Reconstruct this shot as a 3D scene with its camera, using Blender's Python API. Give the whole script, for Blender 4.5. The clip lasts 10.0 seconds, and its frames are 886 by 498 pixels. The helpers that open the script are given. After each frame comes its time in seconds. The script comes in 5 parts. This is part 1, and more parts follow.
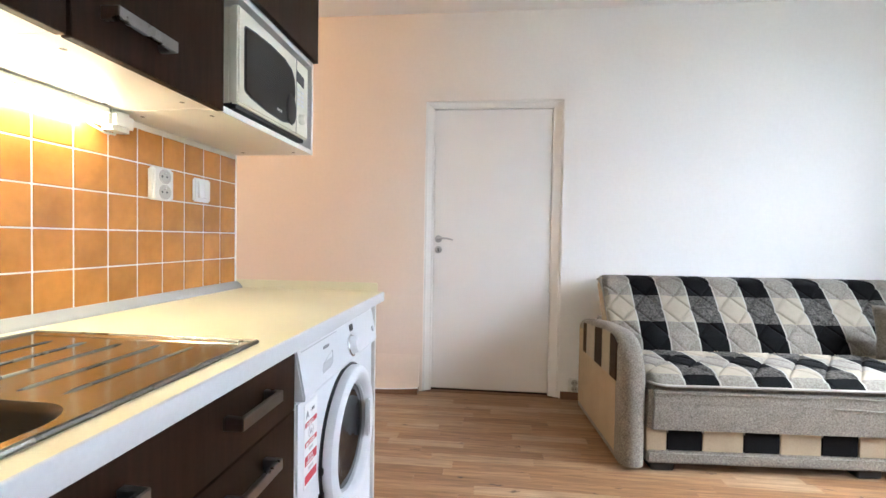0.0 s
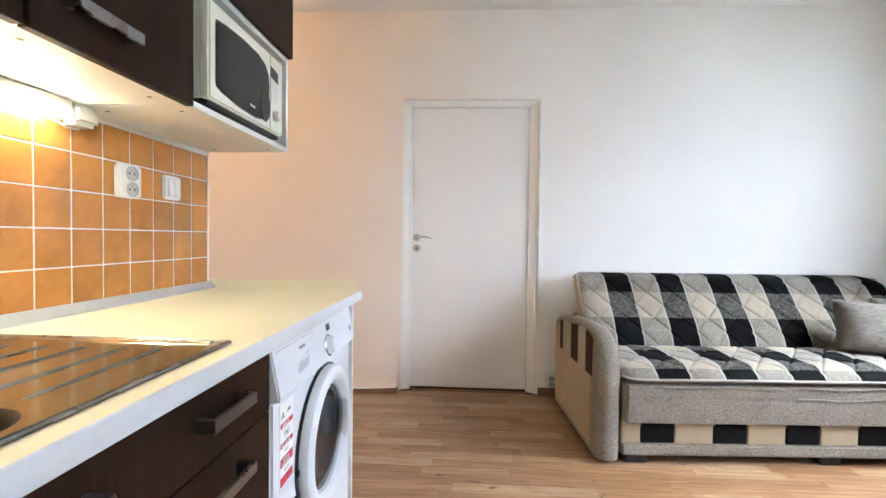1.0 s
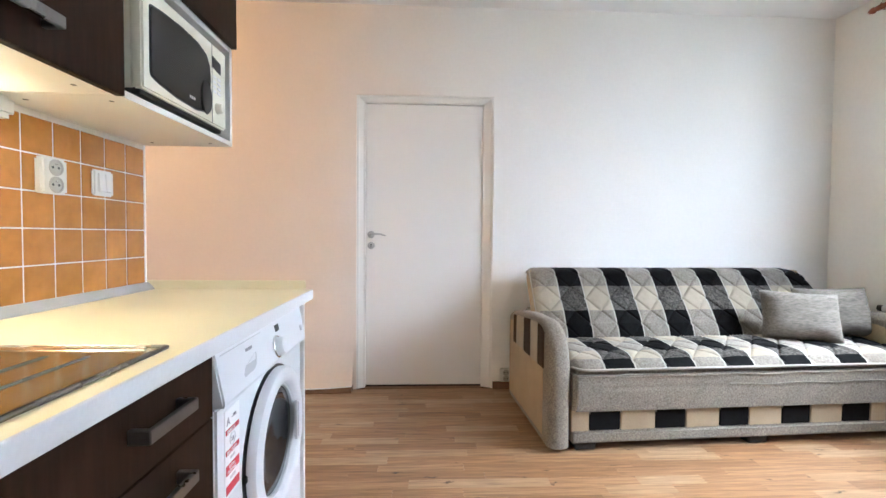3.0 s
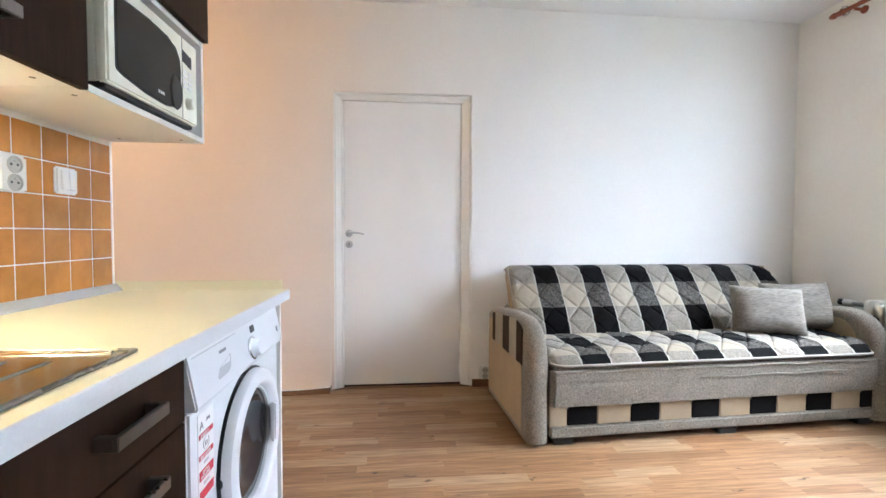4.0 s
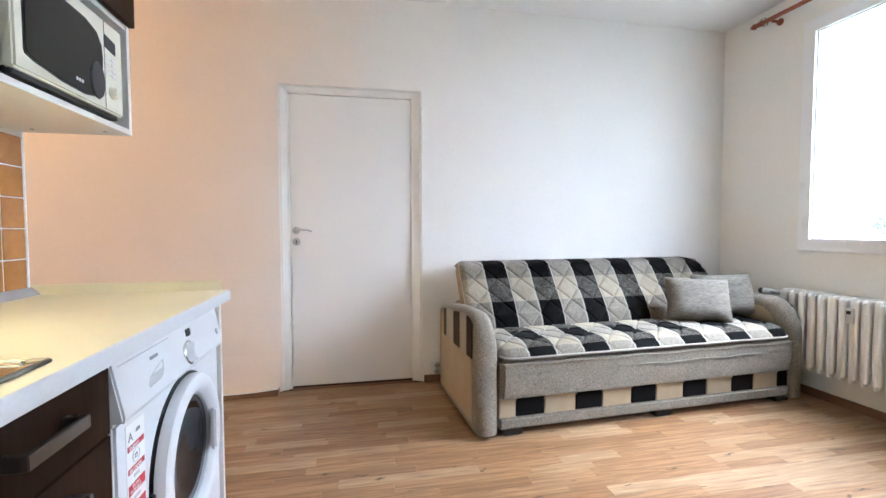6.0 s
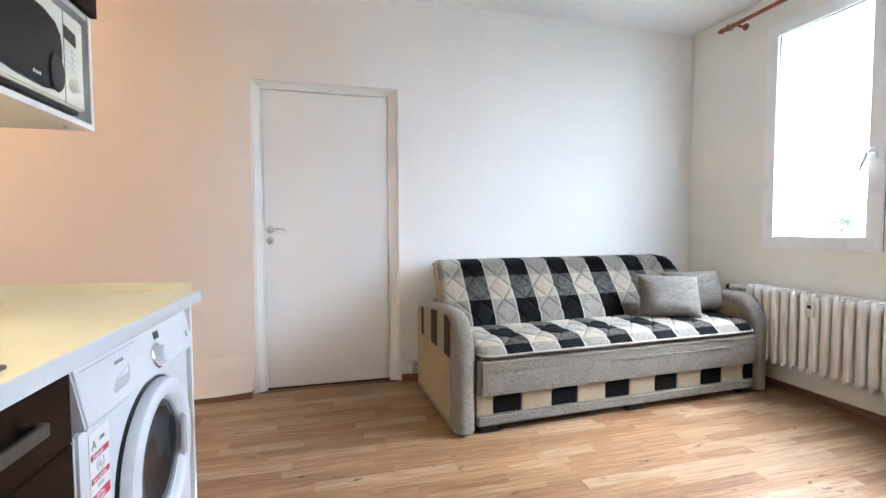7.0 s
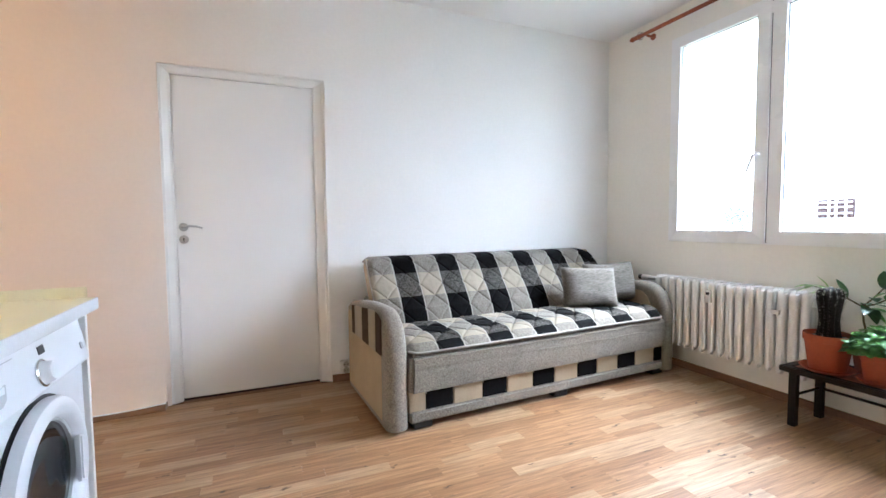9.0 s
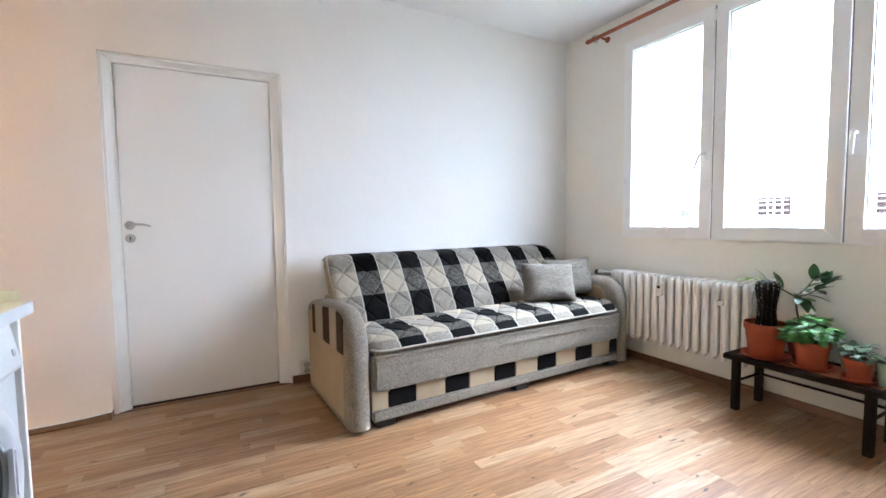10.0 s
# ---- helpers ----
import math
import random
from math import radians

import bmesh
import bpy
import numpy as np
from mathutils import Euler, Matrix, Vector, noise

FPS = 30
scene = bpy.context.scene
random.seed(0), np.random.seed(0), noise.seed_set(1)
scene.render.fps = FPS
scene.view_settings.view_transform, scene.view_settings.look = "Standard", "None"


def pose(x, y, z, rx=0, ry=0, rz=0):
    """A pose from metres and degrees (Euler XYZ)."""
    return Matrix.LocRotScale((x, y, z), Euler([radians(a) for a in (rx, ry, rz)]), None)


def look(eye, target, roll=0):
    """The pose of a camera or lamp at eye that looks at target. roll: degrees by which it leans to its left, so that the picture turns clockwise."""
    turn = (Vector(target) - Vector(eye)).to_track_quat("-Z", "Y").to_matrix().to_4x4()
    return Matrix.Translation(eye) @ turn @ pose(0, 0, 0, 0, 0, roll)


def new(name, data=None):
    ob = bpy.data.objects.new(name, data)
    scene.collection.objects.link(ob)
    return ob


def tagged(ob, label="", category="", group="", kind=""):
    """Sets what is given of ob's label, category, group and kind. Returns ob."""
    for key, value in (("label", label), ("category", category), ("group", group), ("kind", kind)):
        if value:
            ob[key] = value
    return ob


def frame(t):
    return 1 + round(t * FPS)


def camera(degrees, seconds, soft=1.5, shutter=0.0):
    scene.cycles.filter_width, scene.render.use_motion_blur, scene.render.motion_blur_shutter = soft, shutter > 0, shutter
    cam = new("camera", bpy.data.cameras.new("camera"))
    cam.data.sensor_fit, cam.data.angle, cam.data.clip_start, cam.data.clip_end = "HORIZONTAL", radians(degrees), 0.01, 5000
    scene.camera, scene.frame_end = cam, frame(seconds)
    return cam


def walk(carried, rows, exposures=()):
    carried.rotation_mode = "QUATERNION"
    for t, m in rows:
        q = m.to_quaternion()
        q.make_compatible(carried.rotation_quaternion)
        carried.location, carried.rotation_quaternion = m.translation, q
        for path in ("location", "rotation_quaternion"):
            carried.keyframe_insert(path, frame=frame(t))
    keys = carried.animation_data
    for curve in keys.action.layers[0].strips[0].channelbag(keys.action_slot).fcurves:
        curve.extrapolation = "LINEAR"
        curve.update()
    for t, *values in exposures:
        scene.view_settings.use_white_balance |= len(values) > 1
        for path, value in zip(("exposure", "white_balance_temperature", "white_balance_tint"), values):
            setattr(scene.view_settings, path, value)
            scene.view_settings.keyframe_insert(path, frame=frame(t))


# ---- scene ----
cam = camera(90.53, 10.0)
PATH = [
    (0.0, pose(0.4478, -3.0748, 1.0857, 88.697, -0.940, 5.818)),
    (0.5, pose(0.4502, -3.0750, 1.0840, 88.661, -0.849, 4.504)),
    (1.0, pose(0.4526, -3.0742, 1.0844, 88.548, -0.764, 3.075)),
    (1.5, pose(0.4552, -3.0742, 1.0859, 88.405, -0.689, 1.698)),
    (2.0, pose(0.4581, -3.0754, 1.0865, 88.300, -0.616, 0.259)),
    (2.5, pose(0.4631, -3.0750, 1.0862, 88.242, -0.548, -1.228)),
    (4.0, pose(0.4677, -3.0705, 1.0850, 88.015, -0.204, -5.285)),
    (4.5, pose(0.4725, -3.0706, 1.0872, 87.839, -0.127, -6.925)),
    (5.0, pose(0.4783, -3.0710, 1.0883, 87.700, -0.056, -8.457)),
    (5.5, pose(0.4846, -3.0736, 1.0882, 87.579, 0.064, -9.980)),
    (7.0, pose(0.4912, -3.0706, 1.0890, 87.280, 0.252, -14.257)),
    (7.5, pose(0.4960, -3.0669, 1.0915, 87.103, 0.318, -16.079)),
    (8.0, pose(0.4996, -3.0660, 1.0932, 86.944, 0.390, -17.709)),
    (8.5, pose(0.5024, -3.0647, 1.0932, 86.831, 0.505, -20.149)),
    (9.0, pose(0.5057, -3.0612, 1.0940, 86.622, 0.591, -23.071)),
    (9.5, pose(0.5079, -3.0615, 1.0938, 86.407, 0.648, -25.809)),
    (10.0, pose(0.5115, -3.0660, 1.0926, 86.237, 0.742, -27.900)),
]
walk(cam, PATH, [(0.0, 4.12, 5480, 6.5), (10.0, 4.09, 5260, 6.5)])

# ---- light ----
world = bpy.data.worlds.new("overcast_world")
scene.world = world
world.use_nodes = True
wn, wl = world.node_tree.nodes, world.node_tree.links
sky = wn.new("ShaderNodeTexSky")
sky.sky_type, sky.sun_disc = "NISHITA", False
sky.sun_elevation, sky.sun_rotation = radians(49), radians(102)
sky.dust_density, sky.air_density = 1.0, 1.0
grey = wn.new("ShaderNodeHueSaturation")
grey.inputs["Saturation"].default_value = 0.30
wl.new(sky.outputs["Color"], grey.inputs["Color"])
# an overcast sky is brighter overhead than at the horizon
coord = wn.new("ShaderNodeTexCoord")
sep_sky = wn.new("ShaderNodeSeparateXYZ")
wl.new(coord.outputs["Generated"], sep_sky.inputs[0])
lift = wn.new("ShaderNodeMapRange")
lift.inputs["From Min"].default_value, lift.inputs["From Max"].default_value = 0.0, 1.0
lift.inputs["To Min"].default_value, lift.inputs["To Max"].default_value = 1.15, 1.85
wl.new(sep_sky.outputs["Z"], lift.inputs["Value"])
overcast = wn.new("ShaderNodeVectorMath")
overcast.operation = "SCALE"
wl.new(grey.outputs["Color"], overcast.inputs[0])
wl.new(lift.outputs["Result"], overcast.inputs["Scale"])
wl.new(overcast.outputs["Vector"], wn["Background"].inputs["Color"])
wn["Background"].inputs["Strength"].default_value = 0.15

sun_data = bpy.data.lights.new("sun", "SUN")
sun_data.energy, sun_data.angle, sun_data.color = 0.95, radians(42), (1.0, 0.99, 0.975)
sun = new("sun", sun_data)
sun.matrix_basis = look((30, -6.5, 35), (0, 0, 0))


# ---- materials ----
def material(name, colour, rough=0.5, metal=0.0, vary=0.06, scale=6.0, grain=0.0, grain_scale=200.0, bump=0.0, bump_scale=80.0,
             coat=0.0, spec=0.5, sheen=0.0, stretch=(1, 1, 1), per_object=0.0):
    m = bpy.data.materials.new(name)
    m.use_nodes = True
    n, l = m.node_tree.nodes, m.node_tree.links
    b = n["Principled BSDF"]
    b.inputs["Metallic"].default_value = metal
    b.inputs["Specular IOR Level"].default_value = spec
    b.inputs["Coat Weight"].default_value = coat
    b.inputs["Sheen Weight"].default_value = sheen
    geo = n.new("ShaderNodeNewGeometry")
    mp = n.new("ShaderNodeMapping")
    mp.inputs["Scale"].default_value = stretch
    l.new(geo.outputs["Position"], mp.inputs["Vector"])

    def tex(s, detail=4.0):
        t = n.new("ShaderNodeTexNoise")
        t.inputs["Scale"].default_value, t.inputs["Detail"].default_value = s, detail
        l.new(mp.outputs["Vector"], t.inputs["Vector"])
        return t.outputs["Fac"]

    def spread(fac, low, high):
        r = n.new("ShaderNodeMapRange")
        r.inputs["From Min"].default_value, r.inputs["From Max"].default_value = 0.25, 0.75
        r.inputs["To Min"].default_value, r.inputs["To Max"].default_value = low, high
        l.new(fac, r.inputs["Value"])
        return r.outputs["Result"]

    def times(a, c):
        x = n.new("ShaderNodeMath")
        x.operation = "MULTIPLY"
        l.new(a, x.inputs[0])
        l.new(c, x.inputs[1])
        return x.outputs[0]

    big = tex(scale)
    value = spread(big, 1 - vary, 1 + vary)
    if grain:
        value = times(value, spread(tex(grain_scale, 2.0), 1 - grain, 1 + grain))
    if per_object:
        info = n.new("ShaderNodeObjectInfo")
        r = n.new("ShaderNodeMapRange")
        r.inputs["To Min"].default_value, r.inputs["To Max"].default_value = 1 - per_object, 1 + per_object
        l.new(info.outputs["Random"], r.inputs["Value"])
        value = times(value, r.outputs["Result"])
    hsv = n.new("ShaderNodeHueSaturation")
    hsv.inputs["Color"].default_value = (*colour, 1)
    l.new(value, hsv.inputs["Value"])
    l.new(hsv.outputs["Color"], b.inputs["Base Color"])
    l.new(spread(big, max(rough - 0.06, 0.02), min(rough + 0.06, 1)), b.inputs["Roughness"])
    if bump:
        bp = n.new("ShaderNodeBump")
        bp.inputs["Strength"].default_value, bp.inputs["Distance"].default_value = bump, 0.002
        l.new(tex(bump_scale, 3.0), bp.inputs["Height"])
        l.new(bp.outputs["Normal"], b.inputs["Normal"])
    return m


def wood_floor(name, island):
    """Oiled oak laminate: a tone for each strip, long grain, pores and a few knots."""
    m = bpy.data.materials.new(name)
    m.use_nodes = True
    n, l = m.node_tree.nodes, m.node_tree.links
    b = n["Principled BSDF"]
    b.inputs["Specular IOR Level"].default_value = 0.25
    b.inputs["Coat Weight"].default_value = 0.46
    b.inputs["Coat Roughness"].default_value = 0.42
    geo = n.new("ShaderNodeNewGeometry")
    info = n.new("ShaderNodeObjectInfo")
    rnd = geo.outputs["Random Per Island"] if island else info.outputs["Random"]
    shift = n.new("ShaderNodeCombineXYZ")
    k = n.new("ShaderNodeMath")
    k.operation, k.inputs[1].default_value = "MULTIPLY", 37.0
    l.new(rnd, k.inputs[0])
    l.new(k.outputs[0], shift.inputs["X"])
    l.new(k.outputs[0], shift.inputs["Y"])
    add = n.new("ShaderNodeVectorMath")
    l.new(geo.outputs["Position"], add.inputs[0])
    l.new(shift.outputs[0], add.inputs[1])

    def noise_at(stretch, s, detail, distort=0.0):
        mp = n.new("ShaderNodeMapping")
        mp.inputs["Scale"].default_value = stretch
        l.new(add.outputs[0], mp.inputs["Vector"])
        t = n.new("ShaderNodeTexNoise")
        t.inputs["Scale"].default_value, t.inputs["Detail"].default_value = s, detail
        t.inputs["Distortion"].default_value = distort
        l.new(mp.outputs["Vector"], t.inputs["Vector"])
        return t.outputs["Fac"]

    tone = n.new("ShaderNodeValToRGB")
    tone.color_ramp.elements[0].position, tone.color_ramp.elements[0].color = 0.0, (0.245, 0.126, 0.055, 1)
    tone.color_ramp.elements[1].position, tone.color_ramp.elements[1].color = 1.0, (0.42, 0.292, 0.178, 1)
    for place, shade in ((0.30, (0.310, 0.170, 0.079, 1)), (0.72, (0.345, 0.202, 0.101, 1)), (0.82, (0.385, 0.252, 0.142, 1))):
        tone.color_ramp.elements.new(place).color = shade
    l.new(rnd, tone.inputs["Fac"])
    mix = n.new("ShaderNodeMix")
    mix.data_type, mix.blend_type = "RGBA", "MULTIPLY"
    mix.inputs["Factor"].default_value = 1.0
    grain = n.new("ShaderNodeValToRGB")
    grain.color_ramp.elements[0].position, grain.color_ramp.elements[0].color = 0.3, (0.58, 0.52, 0.47, 1)
    grain.color_ramp.elements[1].position, grain.color_ramp.elements[1].color = 0.66, (1.1, 1.1, 1.1, 1)
    l.new(noise_at((1.3, 22, 22), 3.0, 6.0, 0.7), grain.inputs["Fac"])
    fibre = n.new("ShaderNodeMapRange")
    fibre.inputs["From Min"].default_value, fibre.inputs["From Max"].default_value = 0.35, 0.65
    fibre.inputs["To Min"].default_value, fibre.inputs["To Max"].default_value = 0.80, 1.12
    l.new(noise_at((3.0, 85, 85), 2.5, 3.0, 0.3), fibre.inputs["Value"])
    fine = n.new("ShaderNodeVectorMath")
    fine.operation = "SCALE"
    l.new(grain.outputs["Color"], fine.inputs[0])
    l.new(fibre.outputs["Result"], fine.inputs["Scale"])
    l.new(tone.outputs["Color"], mix.inputs["A"])
    l.new(fine.outputs["Vector"], mix.inputs["B"])
    knots = n.new("ShaderNodeTexVoronoi")
    knots.voronoi_dimensions = "2D"
    knots.inputs["Scale"].default_value = 7.0
    mpk = n.new("ShaderNodeMapping")
    mpk.inputs["Scale"].default_value = (0.40, 1.5, 0.0)
    ragged = n.new("ShaderNodeTexNoise")
    ragged.inputs["Scale"].default_value = 26.0
    l.new(add.outputs[0], ragged.inputs["Vector"])
    warp = n.new("ShaderNodeVectorMath")
    warp.operation, warp.inputs[2].default_value = "MULTIPLY_ADD", (0, 0, 0)
    warp.inputs[1].default_value = (0.10, 0.05, 0)
    l.new(ragged.outputs["Color"], warp.inputs[0])
    l.new(add.outputs[0], warp.inputs[2])
    l.new(warp.outputs[0], mpk.inputs["Vector"])
    l.new(mpk.outputs["Vector"], knots.inputs["Vector"])
    kr = n.new("ShaderNodeValToRGB")
    kr.color_ramp.elements[0].position, kr.color_ramp.elements[0].color = 0.02, (0.12, 0.07, 0.045, 1)
    kr.color_ramp.elements[1].position, kr.color_ramp.elements[1].color = 0.08, (1, 1, 1, 1)
    l.new(knots.outputs["Distance"], kr.inputs["Fac"])
    mix2 = n.new("ShaderNodeMix")
    mix2.data_type, mix2.blend_type = "RGBA", "MULTIPLY"
    # only some cells hold a knot, the rest stay clear
    pick = n.new("ShaderNodeSeparateColor")
    l.new(knots.outputs["Color"], pick.inputs["Color"])
    some = n.new("ShaderNodeMapRange")
    some.inputs["From Min"].default_value, some.inputs["From Max"].default_value = 0.42, 0.50
    some.inputs["To Min"].default_value, some.inputs["To Max"].default_value = 0.0, 0.95
    l.new(pick.outputs["Red"], some.inputs["Value"])
    l.new(some.outputs["Result"], mix2.inputs["Factor"])
    l.new(mix.outputs["Result"], mix2.inputs["A"])
    l.new(kr.outputs["Color"], mix2.inputs["B"])
    l.new(mix2.outputs["Result"], b.inputs["Base Color"])
    rr = n.new("ShaderNodeMapRange")
    rr.inputs["To Min"].default_value, rr.inputs["To Max"].default_value = 0.36, 0.50
    l.new(noise_at((1, 6, 6), 3.0, 3.0), rr.inputs["Value"])
    l.new(rr.outputs["Result"], b.inputs["Roughness"])
    bp = n.new("ShaderNodeBump")
    bp.inputs["Strength"].default_value, bp.inputs["Distance"].default_value = 0.12, 0.001
    l.new(noise_at((2, 50, 50), 4.0, 3.0), bp.inputs["Height"])
    l.new(bp.outputs["Normal"], b.inputs["Normal"])
    return m


def glass(name, tint=(1, 1, 1), rough=0.0):
    m = bpy.data.materials.new(name)
    m.use_nodes = True
    b = m.node_tree.nodes["Principled BSDF"]
    b.inputs["Base Color"].default_value = (*tint, 1)
    b.inputs["Transmission Weight"].default_value = 1.0
    b.inputs["Roughness"].default_value = rough
    b.inputs["IOR"].default_value = 1.45
    return m


def glowing(name, colour, strength):
    m = bpy.data.materials.new(name)
    m.use_nodes = True
    b = m.node_tree.nodes["Principled BSDF"]
    b.inputs["Base Color"].default_value = (0.9, 0.88, 0.8, 1)
    b.inputs["Emission Color"].default_value = (*colour, 1)
    b.inputs["Emission Strength"].default_value = strength
    return m


WALL = material("wall_paint", (0.90, 0.875, 0.815), 0.9, vary=0.025, scale=1.3, grain=0.015, grain_scale=45, bump=0.12, bump_scale=140, spec=0.2)
WALL_WARM_LIT = material("wall_paint_warm_lit", (0.85, 0.84, 0.825), 0.9, vary=0.025, scale=1.3, grain=0.015, grain_scale=45, bump=0.12, bump_scale=140, spec=0.2)


def paint_warm_light(m):
    """Warm passage light put into the paint colour: peach beside the kitchen, fading to white."""
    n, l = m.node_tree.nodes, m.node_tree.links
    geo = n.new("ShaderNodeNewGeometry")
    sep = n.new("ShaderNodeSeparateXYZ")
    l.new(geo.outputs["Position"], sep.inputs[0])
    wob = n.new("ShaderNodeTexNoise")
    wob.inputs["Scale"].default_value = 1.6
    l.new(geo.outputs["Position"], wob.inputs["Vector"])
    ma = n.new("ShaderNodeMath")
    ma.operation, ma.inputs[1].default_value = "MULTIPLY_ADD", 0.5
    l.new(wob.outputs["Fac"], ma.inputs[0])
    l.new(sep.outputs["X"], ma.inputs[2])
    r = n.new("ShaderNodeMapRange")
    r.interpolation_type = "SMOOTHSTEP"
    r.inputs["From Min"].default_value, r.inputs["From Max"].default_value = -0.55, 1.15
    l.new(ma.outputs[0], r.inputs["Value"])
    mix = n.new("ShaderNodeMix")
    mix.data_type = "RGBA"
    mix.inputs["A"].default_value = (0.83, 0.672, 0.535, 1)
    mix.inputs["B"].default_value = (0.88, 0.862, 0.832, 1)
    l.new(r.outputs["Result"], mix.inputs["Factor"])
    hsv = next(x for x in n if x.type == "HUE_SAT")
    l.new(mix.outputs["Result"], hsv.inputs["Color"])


paint_warm_light(WALL_WARM_LIT)
CEIL = material("ceiling_paint", (0.91, 0.90, 0.88), 0.92, vary=0.02, scale=1.0, bump=0.1, bump_scale=120, spec=0.2)
SCREED = material("screed", (0.10, 0.06, 0.035), 0.9)
WOOD = wood_floor("oak_strip", False)
WOOD_REST = wood_floor("oak_strips", True)
SKIRT = material("skirting_oak", (0.175, 0.088, 0.043), 0.5, vary=0.2, scale=4, grain=0.15, grain_scale=30, stretch=(1, 1, 8))
DOOR_WHITE = material("door_white", (0.845, 0.83, 0.805), 0.42, vary=0.015, scale=2.0, bump=0.03, bump_scale=60)
FRAME_WHITE = material("door_frame_enamel", (0.86, 0.845, 0.81), 0.35, vary=0.03, scale=5, bump=0.05, bump_scale=30)
STEEL = material("brushed_steel", (0.50, 0.50, 0.50), 0.32, 1.0, vary=0.08, scale=20, grain=0.05)
BAR_STEEL = material("handle_steel", (0.27, 0.262, 0.255), 0.30, 1.0, vary=0.08, scale=20, grain=0.05)
RIM_STEEL = material("rim_steel", (0.24, 0.225, 0.20), 0.28, 1.0, vary=0.1, scale=15, grain=0.08)
CHROME = material("chrome", (0.72, 0.72, 0.73), 0.15, 1.0, vary=0.03, scale=8)
DARK = material("dark_plastic", (0.018, 0.018, 0.02), 0.4, vary=0.1)
PVC = material("window_pvc", (0.92, 0.92, 0.92), 0.3, vary=0.02, scale=4)
GASKET = material("gasket_rubber", (0.20, 0.20, 0.205), 0.7)
PANE = glass("window_glass")
TILE = material("glazed_tile", (0.47, 0.195, 0.034), 0.22, vary=0.22, scale=9, grain=0.07, grain_scale=40, bump=0.06, bump_scale=20, coat=0.3, per_object=0.12)
GROUT = material("grout", (0.74, 0.70, 0.62), 0.85, vary=0.06, scale=20)
CREAM_TOP = material("cream_laminate", (0.79, 0.735, 0.53), 0.62, spec=0.12, vary=0.03, scale=5, grain=0.03, grain_scale=260)
EDGE = material("worktop_edge", (0.62, 0.63, 0.645), 0.45, vary=0.02, scale=6, grain=0.03, grain_scale=160)
SEAL = material("grey_profile", (0.40, 0.40, 0.40), 0.4, vary=0.08, scale=12)
WENGE = material("wenge_laminate", (0.023, 0.0105, 0.006), 0.45, spec=0.10, vary=0.22, scale=4, grain=0.3, grain_scale=26, stretch=(3, 3, 0.35), bump=0.05, bump_scale=60)
BOARD = material("white_melamine", (0.80, 0.79, 0.76), 0.4, vary=0.02, scale=3)
GREY_BOARD = material("grey_edge", (0.52, 0.52, 0.52), 0.45, vary=0.04, scale=6)
INOX = material("sink_inox", (0.41, 0.42, 0.32), 0.14, 1.0, vary=0.05, scale=5, grain=0.04, grain_scale=60)
# darker copy of the sink steel, with the bowl's shade put into the colour
INOX_SHADED = material("sink_bowl_inox_shaded", (0.10, 0.085, 0.07), 0.35, 1.0, vary=0.12, scale=10)
APPLIANCE = material("appliance_white", (0.68, 0.69, 0.715), 0.32, vary=0.012, scale=3)
APPLIANCE_GREY = material("appliance_grey", (0.46, 0.47, 0.49), 0.4, vary=0.03)
MW_CREAM = material("microwave_cream", (0.78, 0.76, 0.64), 0.35, vary=0.02, scale=5)
MW_GLASS = material("microwave_window", (0.018, 0.017, 0.017), 0.22, spec=0.28, vary=0.05, scale=4)
DRUM = material("drum_dark", (0.010, 0.011, 0.013), 0.10, vary=0.1, scale=5, coat=0.2)
RED = material("label_red", (0.55, 0.03, 0.045), 0.5, vary=0.05)
PAPER = material("label_paper", (0.80, 0.80, 0.80), 0.55, vary=0.03)
INK = material("label_ink", (0.25, 0.25, 0.27), 0.6)
SOCKET_W = material("socket_white", (0.72, 0.705, 0.665), 0.35, vary=0.015)
TUBE = glowing("tube_light", (1.0, 0.86, 0.54), 4.0)
BULB = glowing("warm_globe", (1.0, 0.67, 0.39), 3.1)
# socket white darkened: the outlet recess's shade is in this colour
OUTLET_SHADED = material("outlet_dish_shaded", (0.44, 0.42, 0.38), 0.45, vary=0.03)
LAMP_W = material("lamp_housing", (0.78, 0.76, 0.70), 0.4)
F_GREY = material("fabric_grey", (0.215, 0.190, 0.155), 0.95, vary=0.10, scale=12, grain=0.42, grain_scale=135, bump=0.6, bump_scale=320, sheen=0.15, spec=0.1)
F_LIGHT = material("fabric_light_grey", (0.220, 0.197, 0.166), 0.95, vary=0.10, scale=16, grain=0.34, grain_scale=120, bump=0.4, bump_scale=320, sheen=0.15, spec=0.1)
F_BLACK = material("fabric_black", (0.0055, 0.0052, 0.0055), 0.95, vary=0.15, scale=14, grain=0.3, grain_scale=200, bump=0.4, bump_scale=320, spec=0.1)
F_CREAM = material("fabric_cream", (0.345, 0.300, 0.232), 0.95, vary=0.06, scale=14, grain=0.07, grain_scale=200, bump=0.4, bump_scale=320, spec=0.1)
F_BEIGE = material("fabric_beige", (0.37, 0.295, 0.20), 0.95, vary=0.06, scale=14, grain=0.10, grain_scale=200, bump=0.4, bump_scale=320, spec=0.1)
F_MIX = material("fabric_mottled", (0.080, 0.073, 0.065), 0.95, vary=0.35, scale=45, grain=0.75, grain_scale=95, bump=0.4, bump_scale=320, spec=0.1)
F_SEAM = material("fabric_seam", (0.38, 0.355, 0.31), 0.95, vary=0.05, scale=60, bump=0.3, bump_scale=320, spec=0.1)
F_TAN = material("fabric_tan", (0.39, 0.30, 0.195), 0.95, vary=0.06, scale=10, grain=0.14, grain_scale=220, bump=0.4, bump_scale=360, spec=0.1)
